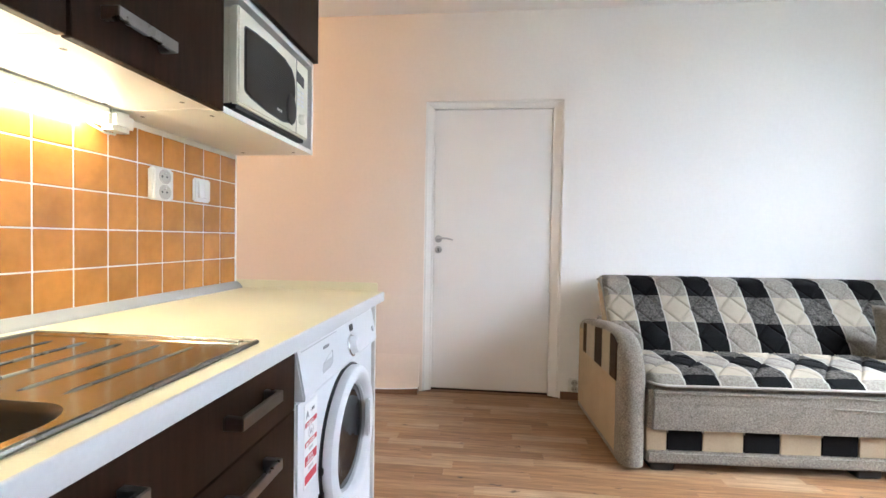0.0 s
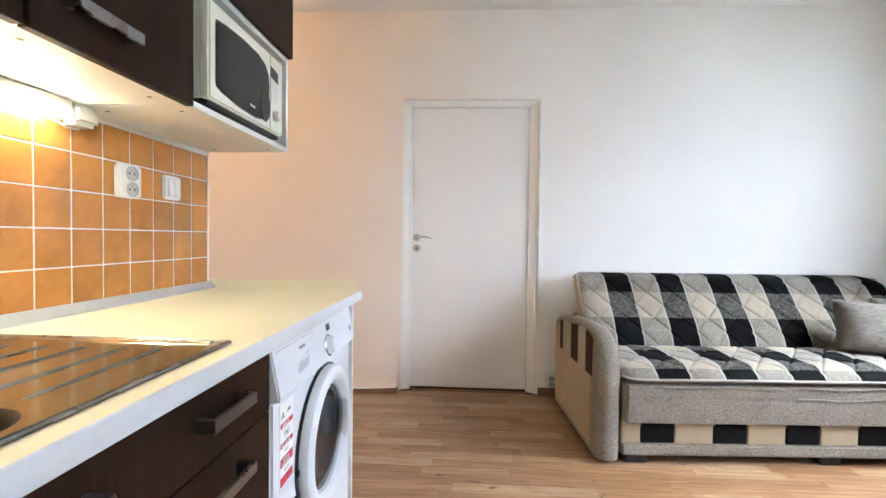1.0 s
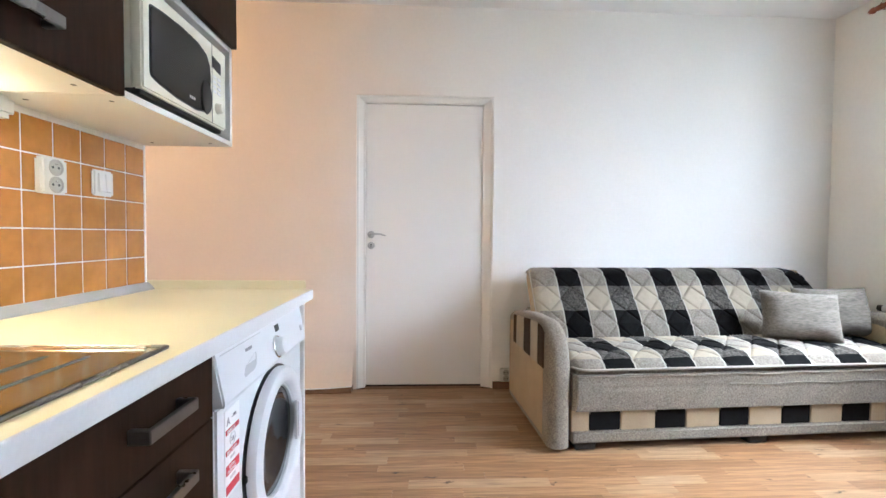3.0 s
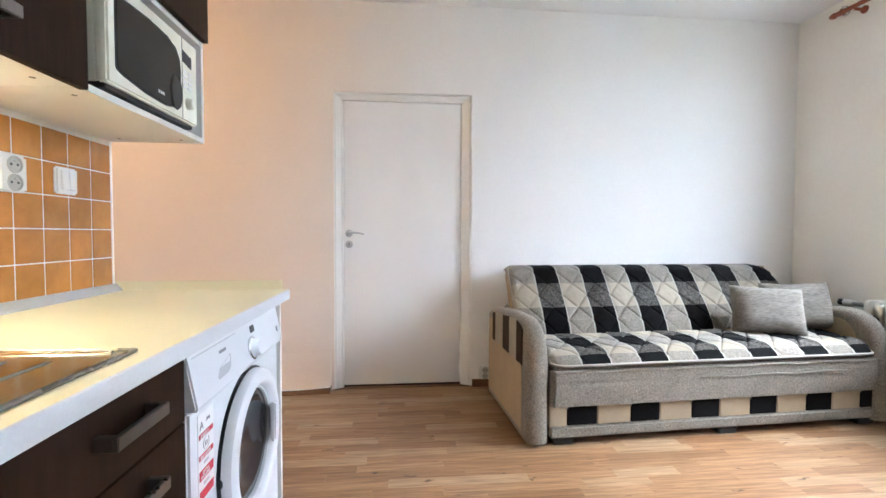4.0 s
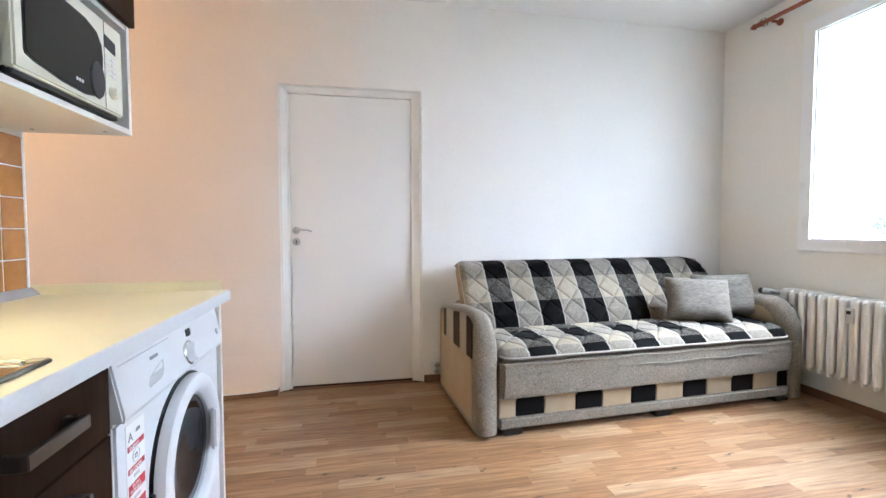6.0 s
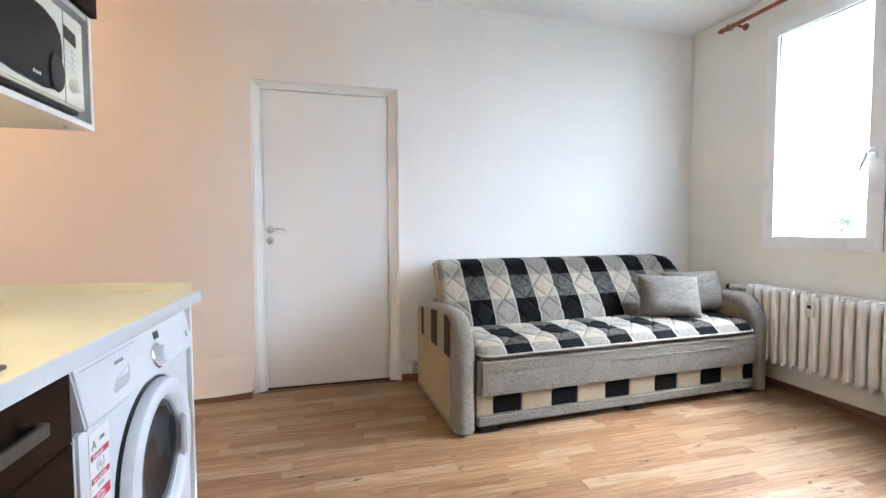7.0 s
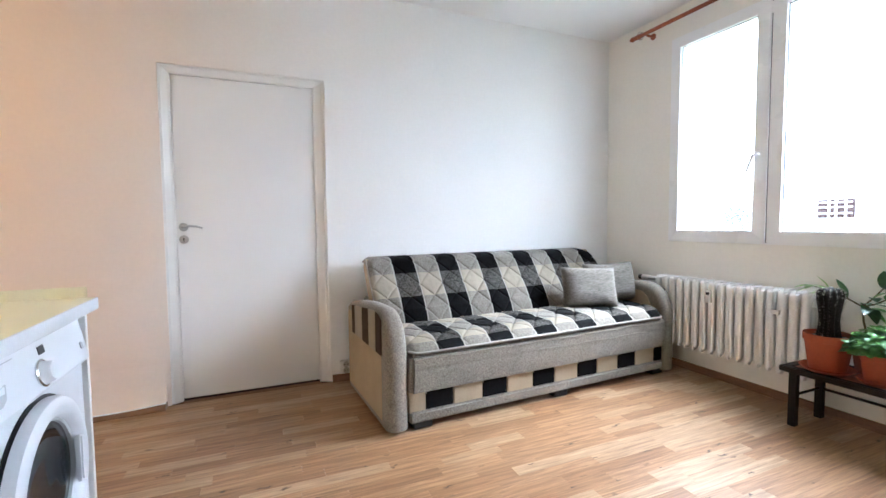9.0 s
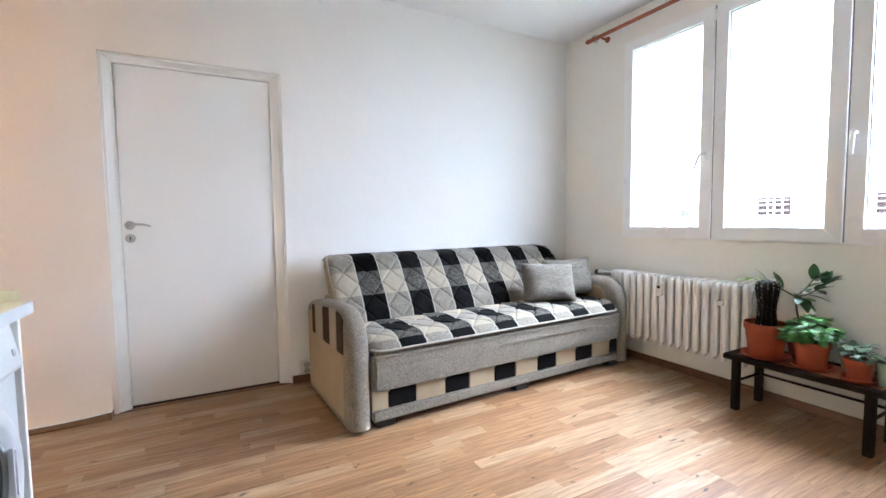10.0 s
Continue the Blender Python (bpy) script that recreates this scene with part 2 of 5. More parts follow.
F_PILLOW = material("fabric_pillow", (0.185, 0.168, 0.145), 0.95, vary=0.16, scale=30, grain=0.28, grain_scale=90, bump=0.5, bump_scale=200, spec=0.1, stretch=(0.35, 1, 1.6))
F_BROWN = material("fabric_brown", (0.055, 0.038, 0.028), 0.95, vary=0.1, grain=0.2, bump=0.3, bump_scale=300, spec=0.1)
FOOT = material("foot_black", (0.015, 0.014, 0.013), 0.6)
RAD = material("radiator_enamel", (0.85, 0.84, 0.81), 0.38, vary=0.04, scale=7, bump=0.05, bump_scale=30)
BENCH = material("bench_dark_wood", (0.014, 0.009, 0.0075), 0.55, spec=0.2, vary=0.25, scale=9, grain=0.2, grain_scale=40, stretch=(4, 0.6, 4))
INLAY = material("bench_tile", (0.30, 0.105, 0.06), 0.5, vary=0.18, scale=20, grain=0.1)
TERRA = material("terracotta", (0.32, 0.066, 0.022), 0.7, vary=0.10, scale=14, grain=0.08, grain_scale=90, bump=0.12, bump_scale=60)
TERRA_DARK = material("terracotta_damp", (0.20, 0.052, 0.022), 0.75, vary=0.15, scale=16)
CELADON = material("celadon_pot", (0.34, 0.42, 0.36), 0.35, vary=0.06, scale=10)
SOIL = material("soil", (0.035, 0.024, 0.017), 0.95, vary=0.4, scale=60, bump=0.8, bump_scale=120)
CACTUS = material("cactus_skin", (0.012, 0.010, 0.009), 0.7, spec=0.2, vary=0.25, scale=30)
SPINE_D = material("cactus_spine_dark", (0.075, 0.062, 0.052), 0.7, vary=0.2, scale=50)
SPINE = material("cactus_spine", (0.50, 0.46, 0.40), 0.7, vary=0.2, scale=50)
LEAF = material("basil_leaf", (0.065, 0.185, 0.030), 0.32, vary=0.30, scale=28, bump=0.2, bump_scale=90, per_object=0.15)
LEAF_L = material("young_leaf", (0.30, 0.46, 0.14), 0.42, vary=0.2, scale=24)
LEAF_D = material("dark_leaf", (0.035, 0.090, 0.024), 0.4, vary=0.30, scale=24, bump=0.2, bump_scale=90)
LEAF_G = material("grey_leaf", (0.10, 0.155, 0.085), 0.5, vary=0.25, scale=26)
STEM = material("stem_bark", (0.11, 0.085, 0.045), 0.8, vary=0.2, scale=40)
RODW = material("rod_red_wood", (0.30, 0.075, 0.032), 0.35, vary=0.15, scale=12, coat=0.3)
CLEAR = glass("clear_plastic", (0.95, 0.93, 0.90), 0.15)
PANEL_OUT = material("panel_render", (0.80, 0.77, 0.75), 0.9, vary=0.04, scale=0.4)
LOGGIA = material("loggia_brown", (0.045, 0.020, 0.019), 0.8, vary=0.1, scale=0.5)
FAR_LEAF = material("far_leaf", (0.15, 0.165, 0.14), 0.6, vary=0.25, scale=0.6)
GROUND = material("ground_grass", (0.17, 0.18, 0.11), 0.95, vary=0.3, scale=0.05, grain=0.2, grain_scale=2)

# ---- mesh helpers ----
WORLD_OF = {}


def thing(name, m=None, label="", category="", group="", kind=""):
    ob = new(name)
    ob.empty_display_size = 0.05
    ob.matrix_basis = m if m is not None else Matrix.Identity(4)
    WORLD_OF[ob.name] = ob.matrix_basis.copy()
    return tagged(ob, label, category, group, kind)


def mesh_of(name, bm, mats, smooth=False):
    bmesh.ops.recalc_face_normals(bm, faces=bm.faces)
    me = bpy.data.meshes.new(name)
    bm.to_mesh(me)
    bm.free()
    for m in (mats if isinstance(mats, (list, tuple)) else [mats]):
        me.materials.append(m)
    if smooth:
        for p in me.polygons:
            p.use_smooth = True
        me.set_sharp_from_angle(angle=radians(40))
    return me


def part(name, bm, mats, parent=None, label="", smooth=False, local=False, kind="", category=""):
    """One mesh under a thing or part. Its points are in the world's metres, or in the thing's own with local."""
    ob = new(name, mesh_of(name, bm, mats, smooth))
    WORLD_OF[ob.name] = Matrix.Identity(4)
    if parent is not None:
        ob.parent = parent
        if local:
            WORLD_OF[ob.name] = WORLD_OF[parent.name]
        else:
            ob.matrix_parent_inverse = WORLD_OF[parent.name].inverted()
    return tagged(ob, label, category, kind=kind)


def box(x0, x1, y0, y1, z0, z1, bevel=0.0, seg=2, bm=None, mat=0):
    b = bmesh.new()
    v = [b.verts.new((x, y, z)) for x in (x0, x1) for y in (y0, y1) for z in (z0, z1)]
    for f in ((0, 1, 3, 2), (4, 6, 7, 5), (0, 4, 5, 1), (2, 3, 7, 6), (0, 2, 6, 4), (1, 5, 7, 3)):
        b.faces.new([v[i] for i in f]).material_index = mat
    bmesh.ops.recalc_face_normals(b, faces=b.faces)
    if bevel:
        bmesh.ops.bevel(b, geom=b.edges[:], offset=bevel, segments=seg, affect="EDGES", clamp_overlap=True)
    return merge(bm, b)


def merge(bm, b):
    if bm is None:
        return b
    me = bpy.data.meshes.new("tmp")
    b.to_mesh(me)
    b.free()
    bm.from_mesh(me)
    bpy.data.meshes.remove(me)
    return bm


def prism(poly, axis, a, c, bevel=0.0, seg=2, bm=None, mat=0):
    """A flat outline drawn out along an axis: 'x' takes (y, z) points, 'y' takes (x, z), 'z' takes (x, y)."""
    def at(p, h):
        return {"x": (h, p[0], p[1]), "y": (p[0], h, p[1]), "z": (p[0], p[1], h)}[axis]
    b = bmesh.new()
    lo = [b.verts.new(at(p, a)) for p in poly]
    hi = [b.verts.new(at(p, c)) for p in poly]
    n = len(poly)
    caps = [b.faces.new(lo), b.faces.new(hi)]
    for i in range(n):
        b.faces.new((lo[i], lo[(i + 1) % n], hi[(i + 1) % n], hi[i]))
    for f in b.faces:
        f.material_index = mat
    bmesh.ops.recalc_face_normals(b, faces=b.faces)
    if bevel:
        edges = {e for f in caps for e in f.edges}
        bmesh.ops.bevel(b, geom=list(edges), offset=bevel, segments=seg, affect="EDGES", clamp_overlap=True)
    return merge(bm, b)


def lathe(profile, m, seg=32, bm=None, mat=0):
    """A profile of (radius, height) turned round the z axis of m."""
    b = bmesh.new()
    rings = []
    for r, h in profile:
        if r < 1e-6:
            rings.append([b.verts.new(m @ Vector((0, 0, h)))])
        else:
            rings.append([b.verts.new(m @ Vector((r * math.cos(2 * math.pi * i / seg), r * math.sin(2 * math.pi * i / seg), h))) for i in range(seg)])
    for p, q in zip(rings, rings[1:]):
        for i in range(seg):
            j = (i + 1) % seg
            if len(p) == 1 and len(q) > 1:
                b.faces.new((p[0], q[i], q[j]))
            elif len(q) == 1 and len(p) > 1:
                b.faces.new((p[i], p[j], q[0]))
            elif len(p) > 1:
                b.faces.new((p[i], p[j], q[j], q[i]))
    for f in b.faces:
        f.material_index = mat
    return merge(bm, b)


def tube(points, radius, seg=8, bm=None, mat=0):
    """A round bar along points; radius is one number or one for each point."""
    pts = [Vector(p) for p in points]
    rad = radius if isinstance(radius, (list, tuple)) else [radius] * len(pts)
    b = bmesh.new()
    rings = []
    for i, p in enumerate(pts):
        d = (pts[min(i + 1, len(pts) - 1)] - pts[max(i - 1, 0)]).normalized()
        side = d.cross(Vector((0, 0, 1)) if abs(d.z) < 0.9 else Vector((1, 0, 0))).normalized()
        up = side.cross(d)
        rings.append([b.verts.new(p + rad[i] * (math.cos(2 * math.pi * k / seg) * side + math.sin(2 * math.pi * k / seg) * up)) for k in range(seg)])
    for p, q in zip(rings, rings[1:]):
        for k in range(seg):
            b.faces.new((p[k], p[(k + 1) % seg], q[(k + 1) % seg], q[k]))
    b.faces.new(rings[0])
    b.faces.new(rings[-1])
    for f in b.faces:
        f.material_index = mat
    return merge(bm, b)


def arc(cx, cy, r, a0, a1, n):
    return [(cx + r * math.cos(radians(a0 + (a1 - a0) * i / n)), cy + r * math.sin(radians(a0 + (a1 - a0) * i / n))) for i in range(n + 1)]


def rounded(x0, x1, y0, y1, r, n=5):
    return arc(x1 - r, y1 - r, r, 0, 90, n) + arc(x0 + r, y1 - r, r, 90, 180, n) + arc(x0 + r, y0 + r, r, 180, 270, n) + arc(x1 - r, y0 + r, r, 270, 360, n)


# ---- the room: door wall at y = 0, window wall at x = XW, kitchen partition at x = XK ----
XW, XK, XL, YR, ZC = 3.416, -0.525, -2.60, -3.75, 2.66
YE = -1.465
D0, D1, DT = 0.0, 0.951, 2.05
W0, W1, WB, WT = -2.705, -0.645, 0.94, 2.44

# the door wall's pieces carry the painted-in warm light
wall_back = part("wall_back", box(XL - 0.15, D0, 0, 0.15, 0, ZC), WALL_WARM_LIT, kind="structure", label="off-white wall, warm light painted in as a peach fade, with the door opening", category="wall")
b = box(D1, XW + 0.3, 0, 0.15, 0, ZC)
part("wall_section", b, WALL_WARM_LIT, wall_back)
part("lintel", box(D0, D1, 0, 0.15, DT, ZC), WALL_WARM_LIT, wall_back)
wall_window = part("wall_window", box(XW, XW + 0.3, YR, 0, 0, WB), WALL, kind="structure", label="white painted outer wall with a wide window", category="wall")
part("wall_head", box(XW, XW + 0.3, YR, 0, WT, ZC), WALL, wall_window)
part("wall_pier", box(XW, XW + 0.3, W1, 0, WB, WT), WALL, wall_window)
part("wall_pier", box(XW, XW + 0.3, YR, W0, WB, WT), WALL, wall_window)
wall_kitchen = part("wall_kitchen", box(XK - 0.13, XK - 0.007, YR, YE + 0.008, 0, ZC), WALL, kind="structure", label="white partition wall with orange tiles above the worktop", category="wall")
# unseen rear wall, set close behind the camera for more bounced light
part("wall_rear", box(XL - 0.15, XW + 0.3, YR - 0.15, YR, 0, ZC), WALL, kind="structure", label="unseen plain white painted wall", category="wall")
# unseen wall added to close the cavity and bounce light to the door wall
part("wall_passage", box(XL, XK - 0.13, -1.75, -1.62, 0, ZC), WALL, kind="structure", label="unseen plain white painted wall", category="wall")
part("wall_left", box(XL - 0.15, XL, YR, 0, 0, ZC), WALL, kind="structure", label="unseen plain white painted wall", category="wall")
part("ceiling", box(XL - 0.15, XW + 0.3, YR - 0.15, 0.15, ZC, ZC + 0.15), CEIL, kind="structure", label="plain white painted ceiling", category="ceiling")
floor = part("floor", box(XL - 0.15, XW + 0.3, YR - 0.15, 1.2, -0.12, -0.009), SCREED, kind="structure", label="oak laminate floor in narrow strips", category="floor")
# unseen closed box behind the door, added to stop sky light leaking under it
for wx in (-0.5, 1.4):
    part("wall_behind_door", box(wx, wx + 0.1, 0.15, 1.0, 0, ZC), WALL, kind="structure", label="unseen plain white wall added to block sky light", category="wall")
part("ceiling_behind_door", box(-0.5, 1.5, 0.15, 1.1, ZC, ZC + 0.1), CEIL, kind="structure", label="unseen plain white ceiling added to block sky light", category="ceiling")
part("wall_behind_door", box(-0.5, 1.5, 1.0, 1.1, 0, ZC), WALL, kind="structure", label="unseen plain white wall added to block sky light", category="wall")


def skirting(name, poly, axis, a, c):
    part(name, prism(poly, axis, a, c), SKIRT, kind="structure", label="oak-coloured skirting board along the wall", category="baseboard")


skirting("baseboard", [(0, 0), (-0.022, 0), (-0.022, 0.012), (-0.010, 0.042), (-0.004, 0.048), (0, 0.048)], "x", D1 + 0.012, XW - 0.022)
skirting("baseboard", [(XW, 0), (XW - 0.022, 0), (XW - 0.022, 0.012), (XW - 0.010, 0.042), (XW - 0.004, 0.048), (XW, 0.048)], "y", YR, -0.0225)
# beside the door the wall covering laps over the skirting and ends in a wavy white edge
def lap(x):
    """Depth and height of the wavy edge, and the depth of the skirting's foot, at x."""
    k = min(1.6, max(0.0, (-0.02 - x) / 0.35))
    return -0.054 - 0.012 * k, 0.040 - 0.016 * k * (1.5 - 0.5 * k) / 1.1 + 0.003 * math.sin(9 * x), -0.078 - 0.018 * k


lap_x = [-0.022 - 0.04 * i for i in range(64)]
b, cover = bmesh.new(), bmesh.new()
rows_s = [[b.verts.new((x, y, z)) for y, z in ((0.0, 0.0), (lap(x)[2], 0.0), (lap(x)[2], 0.006), (lap(x)[0] - 0.004, max(lap(x)[1] - 0.006, 0.008)), (lap(x)[0] + 0.008, max(lap(x)[1] - 0.003, 0.010)), (0.0, 0.03))] for x in lap_x]
rows_c = [[cover.verts.new((x, y, z)) for y, z in ((-0.001, 0.26), (-0.010, 0.15), (-0.027, 0.080), (lap(x)[0], lap(x)[1]), (lap(x)[0] + 0.003, lap(x)[1] - 0.002), (-0.001, 0.04))] for x in lap_x]
for bb, rws in ((b, rows_s), (cover, rows_c)):
    for p, q in zip(rws, rws[1:]):
        for i in range(6):
            bb.faces.new((p[i], p[(i + 1) % 6], q[(i + 1) % 6], q[i]))
    bb.faces.new(rws[0])
    bb.faces.new(rws[-1])
part("baseboard", b, SKIRT, kind="structure", label="oak-coloured skirting board along the wall", category="baseboard", smooth=True)
part("wall_covering_lap", cover, WALL_WARM_LIT, wall_back, smooth=True)
part("filler_bead", tube([(x, lap(x)[0] - 0.001, lap(x)[1]) for x in lap_x], 0.0040, 6), PVC, kind="structure", label="uneven white edge of filler along the skirting board", category="trim", smooth=True)

# ---- lit globe lamp in the passage beside the kitchen ----
globe = thing("ceiling_lamp", Matrix.Translation((-2.0, -0.85, ZC)), "lit warm white glass globe lamp on the passage ceiling", "lamp")
gm = Matrix.Translation((-2.0, -0.85, ZC)) @ Matrix.Rotation(radians(180), 4, "X")
part("rose", lathe([(0.0, 0.0), (0.060, 0.0), (0.060, 0.014), (0.045, 0.030), (0.0, 0.030)], gm, 28), LAMP_W, globe, smooth=True)
part("shade", lathe([(0.042, 0.028)] + [(0.110 * math.sin(radians(a)), 0.130 - 0.110 * math.cos(radians(a))) for a in range(24, 180, 12)] + [(0.0, 0.240)], gm, 32), BULB, globe, "glowing opal glass globe", smooth=True)

# ---- door ----
door = part("door_1", box(0.060, 0.882, 0.042, 0.082, 0.016, 2.000, 0.003), DOOR_WHITE, kind="structure", label="closed plain white interior door with lever handle", category="door")
fr = prism([(D0, 0.012), (D0, 0.13), (0.030, 0.13), (0.030, 0.084), (0.058, 0.084), (0.058, 0.034), (0.044, 0.031), (0.020, 0.017), (0.014, 0.012)], "z", 0, DT)
part("frame_jamb", fr, FRAME_WHITE, door, "white enamelled steel jamb")
fr = prism([(D1, 0.012), (D1, 0.13), (D1 - 0.030, 0.13), (D1 - 0.030, 0.084), (D1 - 0.067, 0.084), (D1 - 0.067, 0.034), (D1 - 0.054, 0.031), (D1 - 0.020, 0.017), (D1 - 0.014, 0.012)], "z", 0, DT)
part("frame_jamb", fr, FRAME_WHITE, door, "white enamelled steel jamb")
fr = prism([(0.012, DT), (0.13, DT), (0.13, DT - 0.030), (0.084, DT - 0.030), (0.084, 2.003), (0.034, 2.003), (0.031, 2.014), (0.017, DT - 0.018), (0.012, DT - 0.013)], "x", D0 + 0.017, D1 - 0.017)
part("frame_head", fr, FRAME_WHITE, door)
part("threshold", prism([(0.0, -0.006), (0.0, 0.001), (0.015, 0.003), (0.12, 0.003), (0.135, 0.001), (0.135, -0.006)], "x", 0.058, 0.884), SKIRT, door, "oak threshold strip")
# black strip filling the gap under the door in place of its shade
part("draught_strip", box(0.060, 0.882, 0.046, 0.076, 0.003, 0.0158), DARK, door, "dark strip painted in as the shaded gap under the door")
rose = Matrix.Translation((0.098, 0.042, 1.086)) @ Matrix.Rotation(radians(90), 4, "X")
h = part("door_handle", lathe([(0.0, 0.010), (0.020, 0.010), (0.025, 0.007), (0.026, 0.0)], rose, 28), STEEL, door, "satin steel round rose and lever", smooth=True)
part("lever", tube([(0.098, 0.034, 1.086), (0.098, -0.006, 1.087), (0.104, -0.012, 1.088), (0.13, -0.014, 1.092), (0.17, -0.012, 1.090), (0.205, -0.008, 1.079)], [0.009, 0.009, 0.009, 0.0075, 0.0065, 0.005], 12), STEEL, h, smooth=True)
rose = Matrix.Translation((0.098, 0.042, 1.010)) @ Matrix.Rotation(radians(90), 4, "X")
h = part("key_rose", lathe([(0.0, 0.008), (0.020, 0.008), (0.025, 0.005), (0.026, 0.0)], rose, 28), STEEL, door, "round steel key escutcheon", smooth=True)
b = lathe([(0.0, 0.0095), (0.0045, 0.0095), (0.0045, 0.0)], rose @ Matrix.Translation((0, 0.005, 0)), 12)
part("keyhole", box(0.0955, 0.1005, 0.0325, 0.038, 0.997, 1.014, bm=b), DARK, h)

# ---- window ----
win = thing("window_1", Matrix.Translation((XW, (W0 + W1) / 2, WB)), "white plastic three-sash window, closed", "window", kind="structure")
XF = XW - 0.006
def frame_ring(y0, y1, z0, z1, wid, x0, x1, bev=0.004):
    b = prism([(y0, z0), (y1, z0), (y1 - wid, z0 + wid), (y0 + wid, z0 + wid)], "x", x0, x1, bev)
    prism([(y0, z1), (y1, z1), (y1 - wid, z1 - wid), (y0 + wid, z1 - wid)], "x", x0, x1, bev, bm=b)
    prism([(y0, z0), (y0, z1), (y0 + wid, z1 - wid), (y0 + wid, z0 + wid)], "x", x0, x1, bev, bm=b)
    prism([(y1, z0), (y1, z1), (y1 - wid, z1 - wid), (y1 - wid, z0 + wid)], "x", x0, x1, bev, bm=b)
    return b
part("window_frame", frame_ring(W0, W1, WB, WT, 0.045, XF + 0.012, XF + 0.075), PVC, win)
edges_y = [W1, -1.345, -2.027, W0]
for i in range(3):
    y1, y0 = edges_y[i] - 0.006, edges_y[i + 1] + 0.006
    s = part("sash", frame_ring(y0, y1, WB + 0.006, WT - 0.006, 0.076, XF - 0.012, XF + 0.05, 0.002), PVC, win, smooth=False)
    g0, g1, gb, gt = y0 + 0.076, y1 - 0.076, WB + 0.082, WT - 0.082
    part("gasket", frame_ring(g0 - 0.002, g1 + 0.002, gb - 0.002, gt + 0.002, 0.006, XF + 0.008, XF + 0.016, 0.0), GASKET, s)
    p = part("pane", box(XF + 0.018, XF + 0.022, g0 - 0.003, g1 + 0.003, gb - 0.003, gt + 0.003), PANE, s)
    p.visible_shadow = False
    if i < 2:
        part("seal_strip", box(XF - 0.004, XF + 0.011, edges_y[i + 1] - 0.003, edges_y[i + 1] + 0.003, WB + 0.01, WT - 0.01), GASKET, win)
    hy = -1.297 if i == 0 else (-2.066 if i == 1 else -2.62)
    hh = part("window_handle", box(XF - 0.022, XF - 0.010, hy - 0.014, hy + 0.014, 1.46, 1.53, 0.005), PVC, s, "white plastic window handle")
    dy = 0.05 if i == 0 else 0.004
    part("grip", tube([(XF - 0.022, hy, 1.505), (XF - 0.052, hy, 1.507), (XF - 0.060, hy + dy * 0.15, 1.497), (XF - 0.060, hy + dy * 0.6, 1.44), (XF - 0.056, hy + dy, 1.395)], [0.009, 0.009, 0.011, 0.010, 0.007], 10), PVC, hh, smooth=True)
    part("hinge", box(XF - 0.021, XF - 0.011, (y0 if i == 0 else y1) - 0.008, (y0 if i == 0 else y1) + 0.008, WT - 0.11, WT - 0.04, 0.004), PVC, s)
part("outer_sill", box(XW + 0.10, XW + 0.36, W0, W1, WB - 0.012, WB + 0.012), GREY_BOARD, win)

# ---- curtain rod ----
rod = thing("curtain_rod", Matrix.Translation((3.336, -0.35, 2.545)), "reddish wooden curtain rod with clear ring, above the window", "curtain rod")
part("pole", tube([(3.336, -0.40, 2.545), (3.336, -2.95, 2.545)], 0.014, 16), RODW, rod, smooth=True)
part("finial", lathe([(0.0, 0.085), (0.010, 0.080), (0.018, 0.062), (0.020, 0.050), (0.013, 0.036), (0.017, 0.026), (0.017, 0.0)], Matrix.Translation((3.336, -0.395, 2.545)) @ Matrix.Rotation(radians(-90), 4, "X"), 20), RODW, rod, "turned wooden finial", smooth=True)
part("clear_ring", lathe([(0.016, -0.010), (0.028, -0.008), (0.030, 0.0), (0.028, 0.008), (0.016, 0.010)], Matrix.Translation((3.336, -0.415, 2.545)) @ Matrix.Rotation(radians(-90), 4, "X"), 20), CLEAR, rod, smooth=True)
for yb in (-0.47, -2.85):
    br = part("bracket", tube([(XW, yb, 2.530), (3.352, yb, 2.530), (3.340, yb, 2.540)], 0.009, 10), RODW, rod, smooth=True)
    part("bracket_rose", lathe([(0.0, 0.016), (0.018, 0.014), (0.024, 0.006), (0.024, 0.0)], Matrix.Translation((XW, yb, 2.530)) @ Matrix.Rotation(radians(-90), 4, "Y"), 18), RODW, br, smooth=True)

# ---- kitchen: worktop, base units, washing machine ----
CT, CX, CE = 0.884, 0.064, -1.455
top = thing("worktop", Matrix.Translation((-0.2, -2.4, CT)), "cream laminate kitchen worktop with a white front edge", "worktop")
SY0, SY1, SX0, SX1 = -3.20, -2.290, -0.445, 0.022
for r in ((XK, CX - 0.004, SY1 - 0.012, CE), (XK, SX0 + 0.012, SY0 + 0.012, SY1 - 0.012), (SX1 - 0.012, CX - 0.004, SY0 + 0.012, SY1 - 0.012), (XK, CX - 0.004, -3.45, SY0 + 0.012)):
    part("board", box(r[0], r[1], r[2], r[3], CT - 0.035, CT), CREAM_TOP, top)
q = [(CX - 0.004, CT)] + arc(CX - 0.003, CT - 0.003, 0.003, 90, 0, 4) + arc(CX - 0.003, CT - 0.032, 0.003, 0, -90, 3) + [(CX - 0.004, CT - 0.035)]
part("front_edge", prism(q, "y", -3.45, CE), EDGE, top, "white rounded front edge", smooth=True)
part("end_upstand", box(XK - 0.012, 0.034, CE, CE + 0.018, CT - 0.038, CT + 0.031, 0.003), CREAM_TOP, top, "low cream upstand closing the end")
